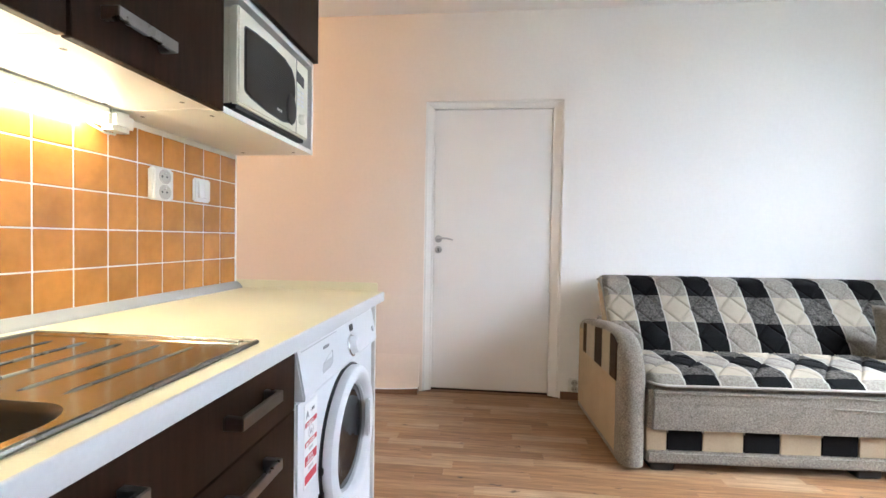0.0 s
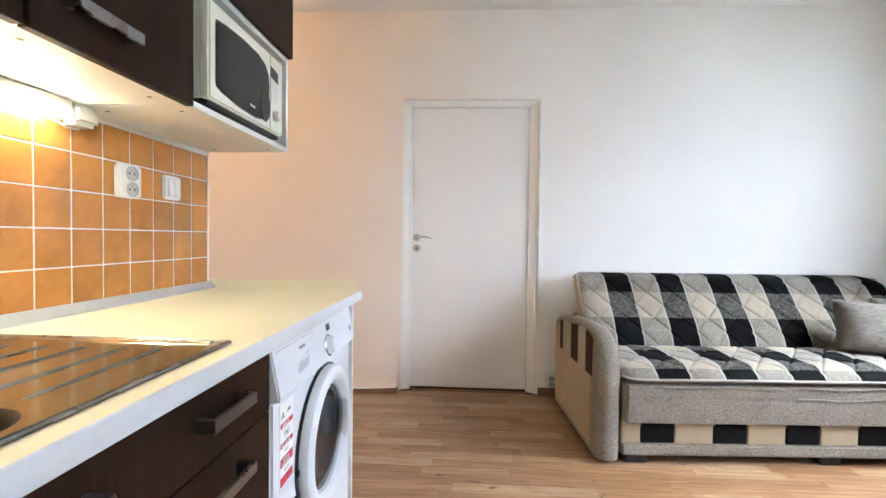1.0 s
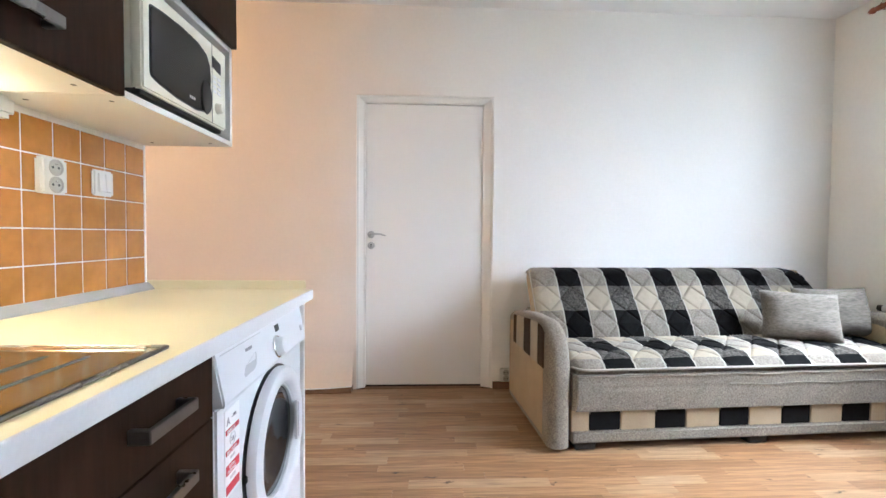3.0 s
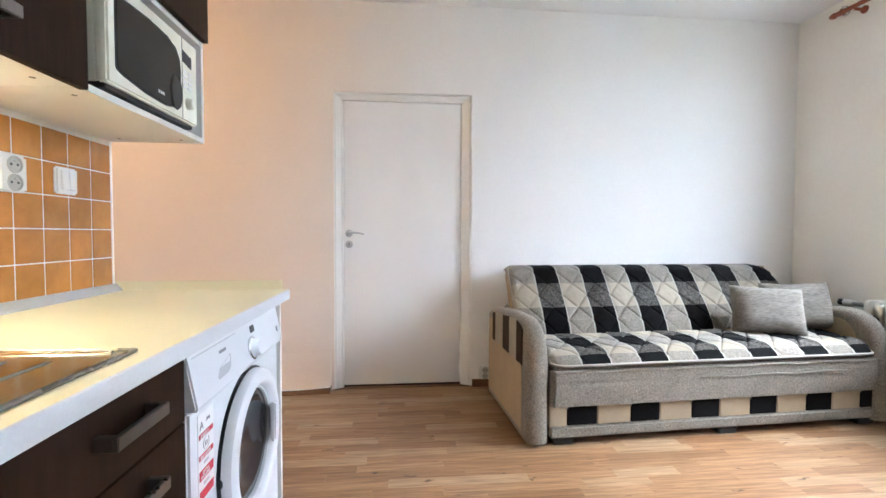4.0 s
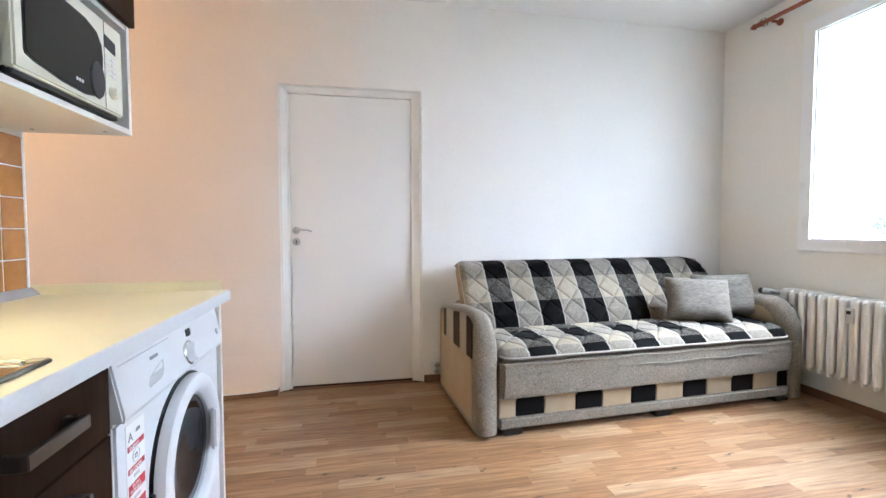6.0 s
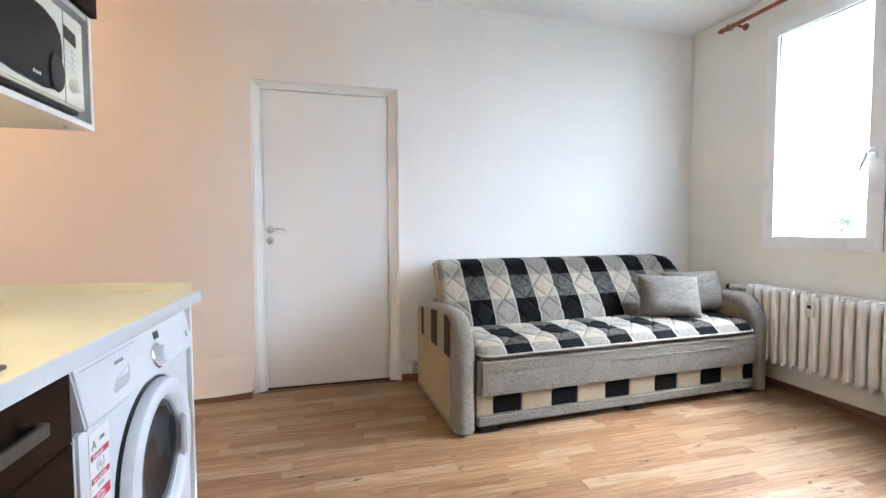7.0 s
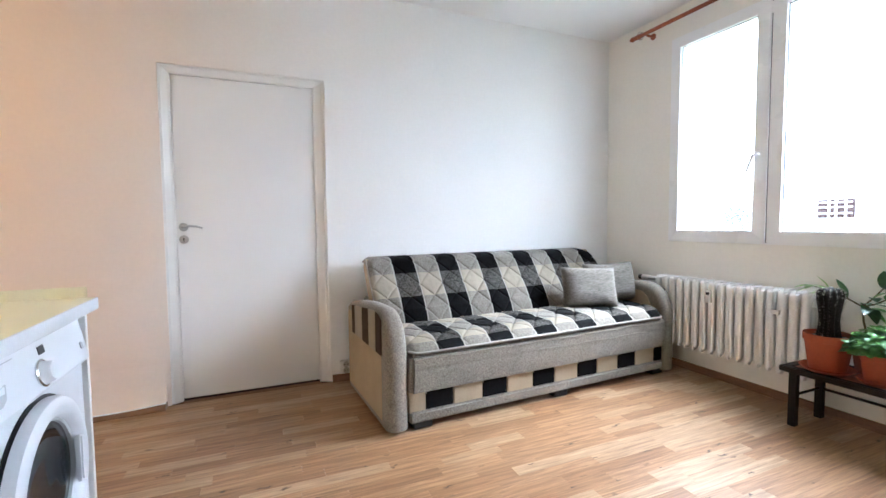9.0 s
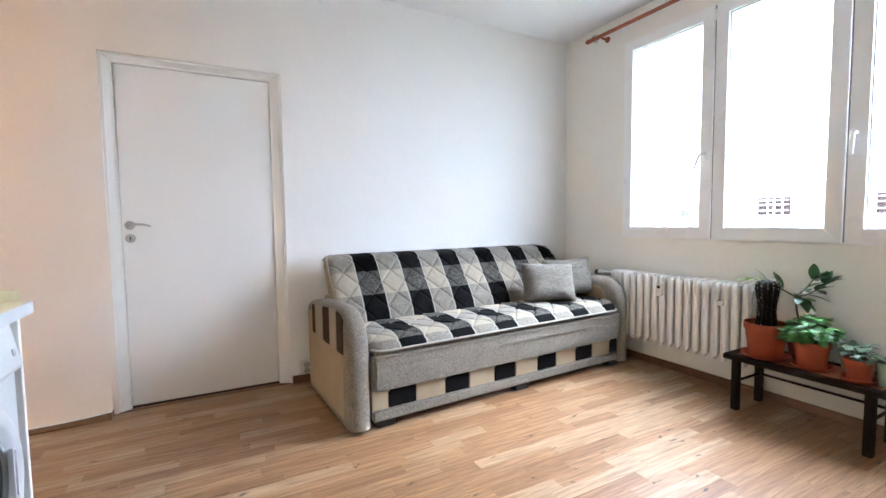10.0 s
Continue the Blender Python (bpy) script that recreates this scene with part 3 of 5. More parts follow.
part("wall_profile", prism([(XK - 0.003, CT), (XK + 0.026, CT), (XK + 0.024, CT + 0.006), (XK + 0.006, CT + 0.024), (XK - 0.003, CT + 0.026)], "y", -3.45, CE), SEAL, top, "grey plastic sealing strip")


def handle(parent, x, y0, y1, z, name="handle"):
    """Square steel bar handle on two short posts, along y, standing off the face at x."""
    b = box(x + 0.024, x + 0.034, y0, y1, z - 0.011, z + 0.011, 0.0015)
    box(x - 0.001, x + 0.026, y0, y0 + 0.012, z - 0.011, z + 0.011, 0.001, bm=b)
    box(x - 0.001, x + 0.026, y1 - 0.012, y1, z - 0.011, z + 0.011, 0.001, bm=b)
    return part(name, b, BAR_STEEL, parent, "brushed steel bar handle")


def base_unit(y0, y1, fronts, label, drawers):
    u = thing("base_cabinet", Matrix.Translation((-0.2, (y0 + y1) / 2, 0)), label, "kitchen cabinet", "kitchen base cabinets")
    b = box(XK + 0.02, 0.008, y0, y0 + 0.016, 0.1, CT - 0.040)
    box(XK + 0.02, 0.008, y1 - 0.016, y1, 0.1, CT - 0.040, bm=b)
    box(XK + 0.02, 0.008, y0 + 0.016, y1 - 0.016, 0.1, 0.116, bm=b)
    box(XK + 0.02, XK + 0.03, y0 + 0.016, y1 - 0.016, 0.116, CT - 0.040, bm=b)
    part("body", b, BOARD, u)
    part("plinth", box(-0.05, -0.034, y0, y1, 0.0, 0.098), WENGE, u)
    for z0, z1, hz, h0, h1 in fronts:
        d = part("drawer_front" if drawers else "door", box(0.010, 0.029, y0 + 0.0015, y1 - 0.0015, z0 + 0.0015, z1 - 0.0015, 0.0012), WENGE, u)
        handle(d, 0.029, h0, h1, hz)
        if drawers:
            handle(d, 0.029, y0 + y1 - h1, y0 + y1 - h0, hz)
    return u


base_unit(-2.870, -2.147, [(0.702, 0.847, 0.780, -2.412, -2.272), (0.500, 0.702, 0.648, -2.412, -2.272), (0.30, 0.500, 0.45, -2.412, -2.272), (0.105, 0.30, 0.25, -2.412, -2.272)],
          "dark wenge drawer unit with brushed steel bar handles", True)
base_unit(-3.450, -2.873, [(0.105, 0.847, 0.780, -3.33, -3.18)], "dark wenge base cabinet beside the drawer unit", False)
endp = thing("end_panel", Matrix.Translation((-0.2, CE, 0)), "white melamine side panel holding the worktop end", "side panel")
part("panel", box(XK + 0.01, 0.030, CE - 0.004, CE + 0.014, 0, CT - 0.040, 0.001), BOARD, endp)

# sink
sink = thing("sink", Matrix.Translation((-0.2, -2.8, CT)), "stainless steel inset sink with grooved drainer in the worktop", "sink")
BY0, BY1, BX0, BX1 = -3.03, -2.613, -0.40, -0.002
rim = box(SX0, SX1, BY1, SY1, CT + 0.0015, CT + 0.004)
part("drainer", rim, INOX, sink, "brushed steel drainer plate with long ribs")
# plate round the bowl with rounded inner corners
b = bmesh.new()
outer = [(SX1, BY1), (SX0, BY1), (SX0, BY0 - 0.15), (SX1, BY0 - 0.15)]
inner = rounded(BX0, BX1, BY0, BY1 - 0.004, 0.06, 8)
vi = [b.verts.new((x, y, CT + 0.004)) for x, y in inner]
nq = len(inner) // 4
vo = [b.verts.new((x, y, CT + 0.004)) for x, y in outer]
for k in range(4):
    seg_i = [vi[(k * nq + j) % len(vi)] for j in range(nq)]
    for a_, c_ in zip(seg_i, seg_i[1:]):
        b.faces.new((vo[k], a_, c_))
    b.faces.new((vo[k], vi[(k * nq + nq - 1) % len(vi)], vi[((k + 1) * nq) % len(vi)], vo[(k + 1) % 4]))
part("bowl_surround", b, INOX, sink)
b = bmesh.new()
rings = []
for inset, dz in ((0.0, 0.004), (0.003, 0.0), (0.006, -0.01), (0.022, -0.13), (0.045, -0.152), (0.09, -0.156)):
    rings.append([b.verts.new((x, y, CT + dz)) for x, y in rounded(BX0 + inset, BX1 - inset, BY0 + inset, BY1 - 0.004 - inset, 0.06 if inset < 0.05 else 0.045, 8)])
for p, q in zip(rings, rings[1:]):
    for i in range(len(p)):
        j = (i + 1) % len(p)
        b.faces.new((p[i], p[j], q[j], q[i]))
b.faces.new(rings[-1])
part("bowl", b, INOX_SHADED, sink, "deep steel bowl, its shade put into a darker colour", smooth=True)
for i, gx in enumerate((-0.066, -0.131, -0.203, -0.272, -0.340)):
    gy0 = -2.590 if i < 2 else -2.600
    part("rib", tube([(gx, gy0, CT + 0.0035), (gx, gy0 + 0.015, CT + 0.0040), (gx, -2.365, CT + 0.0040), (gx, -2.352, CT + 0.0035)], [0.0012, 0.0026, 0.0026, 0.0012], 8), RIM_STEEL, sink, smooth=True)
fr = tube([(SX1 - 0.003, BY0 - 0.15, CT + 0.003), (SX1 - 0.003, SY1 - 0.003, CT + 0.003), (SX0 + 0.003, SY1 - 0.003, CT + 0.003), (SX0 + 0.003, BY0 - 0.15, CT + 0.003)], 0.0045, 8)
part("rolled_edge", fr, RIM_STEEL, sink, smooth=True)
fr = tube([(SX1 - 0.028, SY1 - 0.02, CT + 0.004), (SX0 + 0.025, SY1 - 0.02, CT + 0.004)], 0.004, 8)
part("raised_border", fr, CHROME, sink, smooth=True)

# washing machine
wm = thing("washing_machine", Matrix.Translation((-0.23, -1.80, 0)), "white front-loading washing machine under the worktop", "washing machine")
MY0, MY1 = -2.138, -1.500
XB = 0.030
part("body", box(XK + 0.03, XB, MY0, MY1, 0.012, 0.712, 0.006), APPLIANCE, wm)
pan = prism([(XK + 0.03, 0.714), (XB + 0.016, 0.714), (XB + 0.018, 0.722), (XB - 0.004, 0.834), (XB - 0.012, 0.838), (XK + 0.03, 0.838)], "y", MY0, MY1, 0.004)
panel = part("control_panel", pan, APPLIANCE, wm)
def on_panel(z, out=0.0):
    return XB + 0.018 - (z - 0.722) * 0.022 / 0.112 + out
def panel_plate(y0, y1, z0, z1, out0, out1, r=0.004):
    poly = rounded(y0, y1, z0, z1, r, 4)
    b = bmesh.new()
    lo = [b.verts.new((on_panel(z, out0), y, z)) for y, z in poly]
    hi = [b.verts.new((on_panel(z, out1), y, z)) for y, z in poly]
    b.faces.new(lo)
    b.faces.new(hi)
    for i in range(len(poly)):
        j = (i + 1) % len(poly)
        b.faces.new((lo[i], lo[j], hi[j], hi[i]))
    return b
dr = part("detergent_drawer", panel_plate(-2.1335, -1.880, 0.726, 0.820, -0.004, 0.0005, 0.002), APPLIANCE, panel)
grip = [(-2.020, 0.744), (-1.962, 0.746), (-1.944, 0.754), (-1.932, 0.782), (-1.938, 0.784), (-2.008, 0.766), (-2.022, 0.752)]
gb = bmesh.new()
rim_v = [gb.verts.new((on_panel(z, 0.0014), y, z)) for y, z in grip]
dip_v = [gb.verts.new((on_panel(z, 0.0009), -1.975 + (y + 1.975) * 0.82, 0.762 + (z - 0.762) * 0.7)) for y, z in grip]
for i in range(len(grip)):
    gb.faces.new((rim_v[i], rim_v[(i + 1) % len(grip)], dip_v[(i + 1) % len(grip)], dip_v[i]))
gb.faces.new(dip_v)
# nearly flat; the dip's shading is given by the grey
part("drawer_grip", gb, APPLIANCE_GREY, dr, "scooped grip, its shading put into a grey colour")
part("maker_mark", panel_plate(-1.990, -1.950, 0.797, 0.804, 0.0, 0.0013, 0.002), INK, dr)
part("display", panel_plate(-1.773, -1.742, 0.798, 0.817, -0.002, 0.0015, 0.002), DARK, panel, "small dark display")
km = Matrix.Translation((on_panel(0.758), -1.783, 0.758)) @ Matrix.Rotation(radians(90 - 11), 4, "Y")
kn = part("programme_knob", lathe([(0.0, 0.024), (0.020, 0.024), (0.024, 0.020), (0.027, 0.004), (0.031, 0.0)], km, 30), APPLIANCE, panel, smooth=True)
part("knob_ring", lathe([(0.031, 0.0), (0.033, 0.004), (0.029, 0.006), (0.027, 0.004)], km, 30), CHROME, kn, smooth=True)
part("button", panel_plate(-1.545, -1.530, 0.752, 0.770, -0.001, 0.003, 0.004), APPLIANCE_GREY, panel)
part("panel_rim", panel_plate(-2.116, -1.880, 0.8205, 0.8225, -0.001, 0.0010, 0.001), APPLIANCE_GREY, panel)
# round door
PC = (-1.797, 0.492)
dm = Matrix.Translation((XB + 0.007, PC[0], PC[1])) @ Matrix.Rotation(radians(90), 4, "Y")
part("door_gap", lathe([(0.212, -0.0065), (0.212, -0.004), (0.190, -0.004), (0.190, -0.0065)], dm, 56), DARK, wm, "dark gap round the door")
dw = part("door", lathe([(0.205, 0.0), (0.206, 0.012), (0.201, 0.023), (0.186, 0.030), (0.170, 0.030), (0.161, 0.024), (0.155, 0.008), (0.150, -0.002)], dm, 56), APPLIANCE, wm, "round white porthole door", smooth=True)
part("inner_ring", lathe([(0.1555, 0.008), (0.153, 0.011), (0.148, 0.009), (0.146, 0.000)], dm, 56), APPLIANCE_GREY, dw, smooth=True)
part("porthole", lathe([(0.0, -0.006), (0.05, -0.005), (0.085, -0.003), (0.112, 0.004), (0.124, 0.005), (0.149, 0.002)], dm, 56), DRUM, dw, "dark porthole glass", smooth=True)
part("door_grip", prism([(PC[0] + 0.125, PC[1] - 0.06), (PC[0] + 0.165, PC[1] - 0.045), (PC[0] + 0.172, PC[1]), (PC[0] + 0.165, PC[1] + 0.05), (PC[0] + 0.125, PC[1] + 0.065)], "x", XB + 0.026, XB + 0.042, 0.004), APPLIANCE, dw)
for dz in (-0.07, -0.005):
    part("hinge", box(XB + 0.001, XB + 0.012, PC[0] - 0.214, PC[0] - 0.198, PC[1] + dz - 0.009, PC[1] + dz + 0.009, 0.002), DARK, wm)
part("service_flap", box(XB, XB + 0.003, MY1 - 0.14, MY1 - 0.03, 0.05, 0.14, 0.001), APPLIANCE, wm)
for fx in (XK + 0.08, -0.03):
    for fy in (MY0 + 0.06, MY1 - 0.06):
        part("foot", lathe([(0.0, 0.0), (0.02, 0.0), (0.02, 0.014), (0.0, 0.014)], Matrix.Translation((fx, fy, 0)), 14), FOOT, wm)
sticker = part("energy_label", box(XB, XB + 0.0009, -2.099, -2.021, 0.4920, 0.692), PAPER, wm, "white and red energy label sticker")
for z0, z1 in ((0.6360, 0.6470), (0.5890, 0.6000), (0.5440, 0.5650), (0.5000, 0.5200)):
    part("red_band", box(XB + 0.001, XB + 0.0020, -2.094, -2.026, z0, z1), RED, sticker)
for z0, z1, y0, y1 in ((0.5720, 0.5840, -2.071, -2.049), (0.5260, 0.5380, -2.073, -2.047)):
    part("print_mark", box(XB + 0.001, XB + 0.0018, y0, y1, (z0 + z1) / 2 - 0.003, (z0 + z1) / 2 + 0.003), GREY_BOARD, sticker)
txt = bpy.data.curves.new("letter", "FONT")
txt.body, txt.size, txt.extrude = "A", 0.026, 0.0003
let = new("letter", txt)
let.data.materials.append(INK)
let.parent = sticker
let.matrix_basis = Matrix.Translation((XB + 0.0018, -2.091, 0.6560)) @ Matrix.Rotation(radians(90), 4, "Z") @ Matrix.Rotation(radians(90), 4, "X")
for word, size, ly, lz in (("-20%", 0.011, -2.063, 0.6660), ("33", 0.015, -2.069, 0.6125), ("ENERGY", 0.0105, -2.089, 0.6378), ("BIG DOOR", 0.0105, -2.091, 0.5908),
                           ("EXTRA", 0.0100, -2.081, 0.5560), ("DURABLE", 0.0100, -2.089, 0.5465)):
    txt = bpy.data.curves.new("letter", "FONT")
    txt.body, txt.size, txt.extrude = word, size, 0.0003
    let = new("letter", txt)
    let.data.materials.append(PAPER if word.isalpha() or " " in word else INK)
    let.parent = sticker
    let.matrix_basis = Matrix.Translation((XB + (0.0024 if word.isalpha() or " " in word else 0.0018), ly, lz)) @ Matrix.Rotation(radians(90), 4, "Z") @ Matrix.Rotation(radians(90), 4, "X")
part("print_ring", lathe([(0.0145, 0.001), (0.0145, 0.0019), (0.0135, 0.0019), (0.0135, 0.001)], Matrix.Translation((XB, -2.060, 0.6180)) @ Matrix.Rotation(radians(90), 4, "Y"), 24), GREY_BOARD, sticker)

# ---- kitchen: wall cabinets, microwave, lamp, sockets ----
ZB, XD = 1.395, -0.200
ZU = 2.12
def wall_unit(y0, y1, label, door_z0):
    u = thing("wall_cabinet", Matrix.Translation((-0.37, (y0 + y1) / 2, ZB)), label, "kitchen cabinet", "kitchen wall cabinets")
    x1 = XD - 0.020
    part("side", box(XK + 0.002, x1, y0, y0 + 0.017, ZB, ZU), BOARD, u)
    part("side", box(XK + 0.002, x1, y1 - 0.017, y1, ZB, ZU), BOARD, u)
    bt = part("bottom", box(XK + 0.002, x1, y0 + 0.017, y1 - 0.017, ZB, ZB + 0.017), BOARD, u, "white underside with small bolt holes")
    part("top", box(XK + 0.002, x1, y0 + 0.017, y1 - 0.017, ZU - 0.017, ZU), BOARD, u)
    part("back", box(XK + 0.002, XK + 0.006, y0 + 0.017, y1 - 0.017, ZB + 0.017, ZU - 0.017), GREY_BOARD, u)
    for hx in (XK + 0.06, x1 - 0.05):
        for hy in (y0 + 0.055, y1 - 0.055):
            part("bolt_hole", lathe([(0.0, -0.0006), (0.005, -0.0006), (0.006, 0.0)], Matrix.Translation((hx, hy, ZB)), 10), GASKET, bt)
    d = part("door", box(XD - 0.019, XD, y0 + 0.002, y1 - 0.002, door_z0, ZU - 0.002, 0.0012), WENGE, u, "dark wenge cabinet door")
    return u, d


u1, d1 = wall_unit(-2.452, -2.053, "white wall cabinet with dark wenge door", ZB - 0.006)
handle(d1, XD, -2.398, -2.257, 1.454)
u0, d0 = wall_unit(-3.05, -2.455, "white wall cabinet with dark wenge door over the sink", ZB - 0.006)
handle(d0, XD, -2.96, -2.81, 1.454)
MN0, MN1 = -2.050, YE + 0.004
u2, d2 = wall_unit(MN0, MN1, "white wall cabinet with open microwave niche and dark flap", 1.737)
part("shelf", box(XK + 0.006, XD - 0.022, MN0 + 0.017, MN1 - 0.017, 1.722, 1.738), BOARD, u2)
fr = prism([(MN0, ZB), (MN1, ZB), (MN1, ZB + 0.004), (MN0, ZB + 0.004)], "x", XD - 0.022, XD - 0.0195)
box(XD - 0.0220, XD - 0.0192, MN1 - 0.017, MN1, ZB, 1.735, bm=fr)
box(XD - 0.0219, XD - 0.0190, MN0 + 0.001, MN1 - 0.018, ZB, ZB + 0.0165, bm=fr)
part("edge_band", fr, BOARD, u2)
# left board's front edge, its shading painted in as grey
part("niche_edge", box(XD - 0.0219, XD - 0.0190, MN0, MN0 + 0.017, ZB + 0.017, 1.735), GREY_BOARD, u2)

mw = thing("microwave", Matrix.Translation((-0.36, -1.76, ZB + 0.017)), "cream microwave oven with dark window, in the niche", "microwave")
XM = -0.197
QY0, QY1, QZ0, QZ1 = -1.997, -1.560, ZB + 0.033, 1.680
part("body", box(XK + 0.02, XM - 0.026, QY0 + 0.003, QY1 - 0.003, QZ0 + 0.002, QZ1 - 0.003, 0.004), MW_CREAM, mw)
# added dark plate: shadow of the gap below the microwave, put in as colour
part("base", box(XK + 0.03, XM - 0.012, QY0 + 0.008, QY1 - 0.008, ZB + 0.022, QZ0 + 0.004, 0.002), DARK, mw, "dark plate standing in for the shadow under the oven")
face = part("front", box(XM - 0.026, XM, QY0, QY1, QZ0, QZ1, 0.005), MW_CREAM, mw)
wy0, wy1 = QY0 + 0.030, QY0 + 0.318
ol = [(wy0, 1.628), (wy0 + 0.004, 1.634), (wy0 + 0.05, 1.640), (wy0 + 0.14, 1.644), (wy0 + 0.22, 1.640), (wy0 + 0.27, 1.625), (wy0 + 0.292, 1.598), (wy0 + 0.297, 1.560), (wy0 + 0.292, 1.515), (wy0 + 0.278, 1.478), (wy0 + 0.255, 1.455), (wy0 + 0.21, 1.447), (wy0 + 0.12, 1.450), (wy0 + 0.03, 1.462), (wy0 + 0.004, 1.470), (wy0, 1.478)]
sealb = part("window_surround", prism([(y + (0.004 if y > wy0 + 0.15 else -0.004), z + (0.004 if z > 1.55 else -0.004)) for y, z in ol], "x", XM - 0.001, XM + 0.0022, 0.001), DARK, face)
part("door_window", prism(ol, "x", XM, XM + 0.0035, 0.001), MW_GLASS, face, "smoked grey glass window")
grip = [(wy0 + 0.266 + 0.030 * math.cos(radians(a)) + (0.004 if 300 < a or a < 60 else 0.0), 1.497 + 0.051 * math.sin(radians(a))) for a in range(0, 360, 15)]
part("door_handle", prism(grip, "x", XM + 0.002, XM + 0.0065, 0.003, 3), DARK, face, "black oval handle", smooth=True)
part("door_slot", box(XM - 0.001, XM + 0.0012, QY0 + 0.340, QY0 + 0.3415, QZ0 + 0.004, QZ1 - 0.004), GASKET, face)
part("display", prism([(QY1 - 0.095, 1.640), (QY1 - 0.040, 1.632), (QY1 - 0.040, 1.598), (QY1 - 0.095, 1.606)], "x", XM - 0.001, XM + 0.002), DARK, face, "small dark display")
for r_ in range(4):
    for c_ in range(2):
        part("button", box(XM - 0.001, XM + 0.0015, QY1 - 0.090 + 0.030 * c_, QY1 - 0.070 + 0.030 * c_, 1.530 + 0.015 * r_, 1.538 + 0.015 * r_, 0.0006), PAPER, face)
part("knob", lathe([(0.0, 0.018), (0.012, 0.018), (0.016, 0.014), (0.018, 0.0)], Matrix.Translation((XM, QY1 - 0.062, 1.485)) @ Matrix.Rotation(radians(90), 4, "Y"), 24), MW_CREAM, face, smooth=True)
for k in range(3):
    part("maker_mark", box(XM + 0.0034, XM + 0.0040, wy0 + 0.172 + 0.011 * k, wy0 + 0.180 + 0.011 * k, 1.468, 1.476), PAPER, face)
for fy in (QY0 + 0.04, QY1 - 0.04):
    part("foot", lathe([(0.0, 0.0), (0.014, 0.0), (0.012, 0.018), (0.0, 0.018)], Matrix.Translation((XM - 0.05, fy, ZB + 0.017)), 12), DARK, mw)

lamp = thing("cabinet_lamp", Matrix.Translation((-0.49, -2.4, ZB)), "lit fluorescent lamp under the wall cabinets", "lamp")
part("housing", box(XK + 0.006, XK + 0.052, -2.99, -2.084, ZB - 0.020, ZB - 0.001, 0.004), LAMP_W, lamp)
part("end_cap", box(XK + 0.006, XK + 0.058, -2.086, -2.010, ZB - 0.052, ZB - 0.001, 0.012, 4), LAMP_W, lamp)
part("end_cap", box(XK + 0.008, XK + 0.056, -2.99, -2.95, ZB - 0.046, ZB - 0.018, 0.007), LAMP_W, lamp)
part("tube", tube([(XK + 0.034, -2.95, ZB - 0.033), (XK + 0.034, -2.084, ZB - 0.033)], 0.011, 14), TUBE, lamp, "glowing warm fluorescent tube", smooth=True)
part("cable", tube([(XK + 0.012, -2.135, ZB - 0.022), (XK + 0.012, -2.10, ZB - 0.045), (XK + 0.012, -2.06, ZB - 0.056), (XK + 0.012, -2.03, ZB - 0.054), (XK + 0.014, -2.012, ZB - 0.03)], 0.003, 8), LAMP_W, lamp, smooth=True)

sock = thing("wall_socket", Matrix.Translation((XK, -1.870, 1.19)), "white double power socket on the tiles", "socket")
plate = part("plate", box(XK - 0.001, XK + 0.024, -1.910, -1.828, 1.186, 1.280, 0.006), SOCKET_W, sock)
for sz in (1.210, 1.255):
    mm = Matrix.Translation((XK + 0.024, -1.869, sz)) @ Matrix.Rotation(radians(90), 4, "Y")
    part("outlet", lathe([(0.022, 0.0), (0.021, 0.004), (0.0185, 0.004), (0.018, 0.0005), (0.010, 0.0002), (0.0, 0.0002)], mm, 24), OUTLET_SHADED, plate, "shallow round outlet dish, its recess shade put into the colour", smooth=True)
    for dy in (-0.0095, 0.0095):
        part("pin_hole", lathe([(0.0, 0.0008), (0.0034, 0.0008), (0.0034, -0.002)], mm @ Matrix.Translation((0, dy, 0)), 10), DARK, plate)
    part("earth_pin", lathe([(0.0, 0.006), (0.0024, 0.005), (0.0024, -0.004)], mm @ Matrix.Translation((-0.009, 0, 0)), 10), CHROME, plate)
sw = thing("light_switch", Matrix.Translation((XK, -1.675, 1.2)), "white double rocker light switch on the tiles", "switch")
plate = part("plate", box(XK - 0.001, XK + 0.012, -1.718, -1.634, 1.197, 1.275, 0.005), SOCKET_W, sw)
for y0, y1 in ((-1.703, -1.677), (-1.6755, -1.649)):
    part("rocker", prism([(XK + 0.011, 1.208), (XK + 0.020, 1.210), (XK + 0.016, 1.264), (XK + 0.011, 1.264)], "y", y0, y1, 0.001), SOCKET_W, plate)
low = thing("wall_socket", Matrix.Translation((1.045, 0, 0.1)), "white double socket low on the wall by the sofa", "socket")
plate = part("plate", box(1.012, 1.094, -0.036, 0.001, 0.056, 0.146, 0.006), SOCKET_W, low)
for sz in (0.080, 0.122):
    mm = Matrix.Translation((1.053, -0.036, sz)) @ Matrix.Rotation(radians(90), 4, "X")
    part("outlet", lathe([(0.022, 0.0), (0.021, 0.004), (0.0185, 0.004), (0.018, 0.0005), (0.010, 0.0002), (0.0, 0.0002)], mm, 24), OUTLET_SHADED, plate, "shallow round outlet dish, its recess shade put into the colour", smooth=True)
    for dx in (-0.0095, 0.0095):
        part("pin_hole", lathe([(0.0, 0.0008), (0.0036, 0.0008), (0.0036, -0.002)], mm @ Matrix.Translation((dx, 0, 0)), 10), DARK, plate)

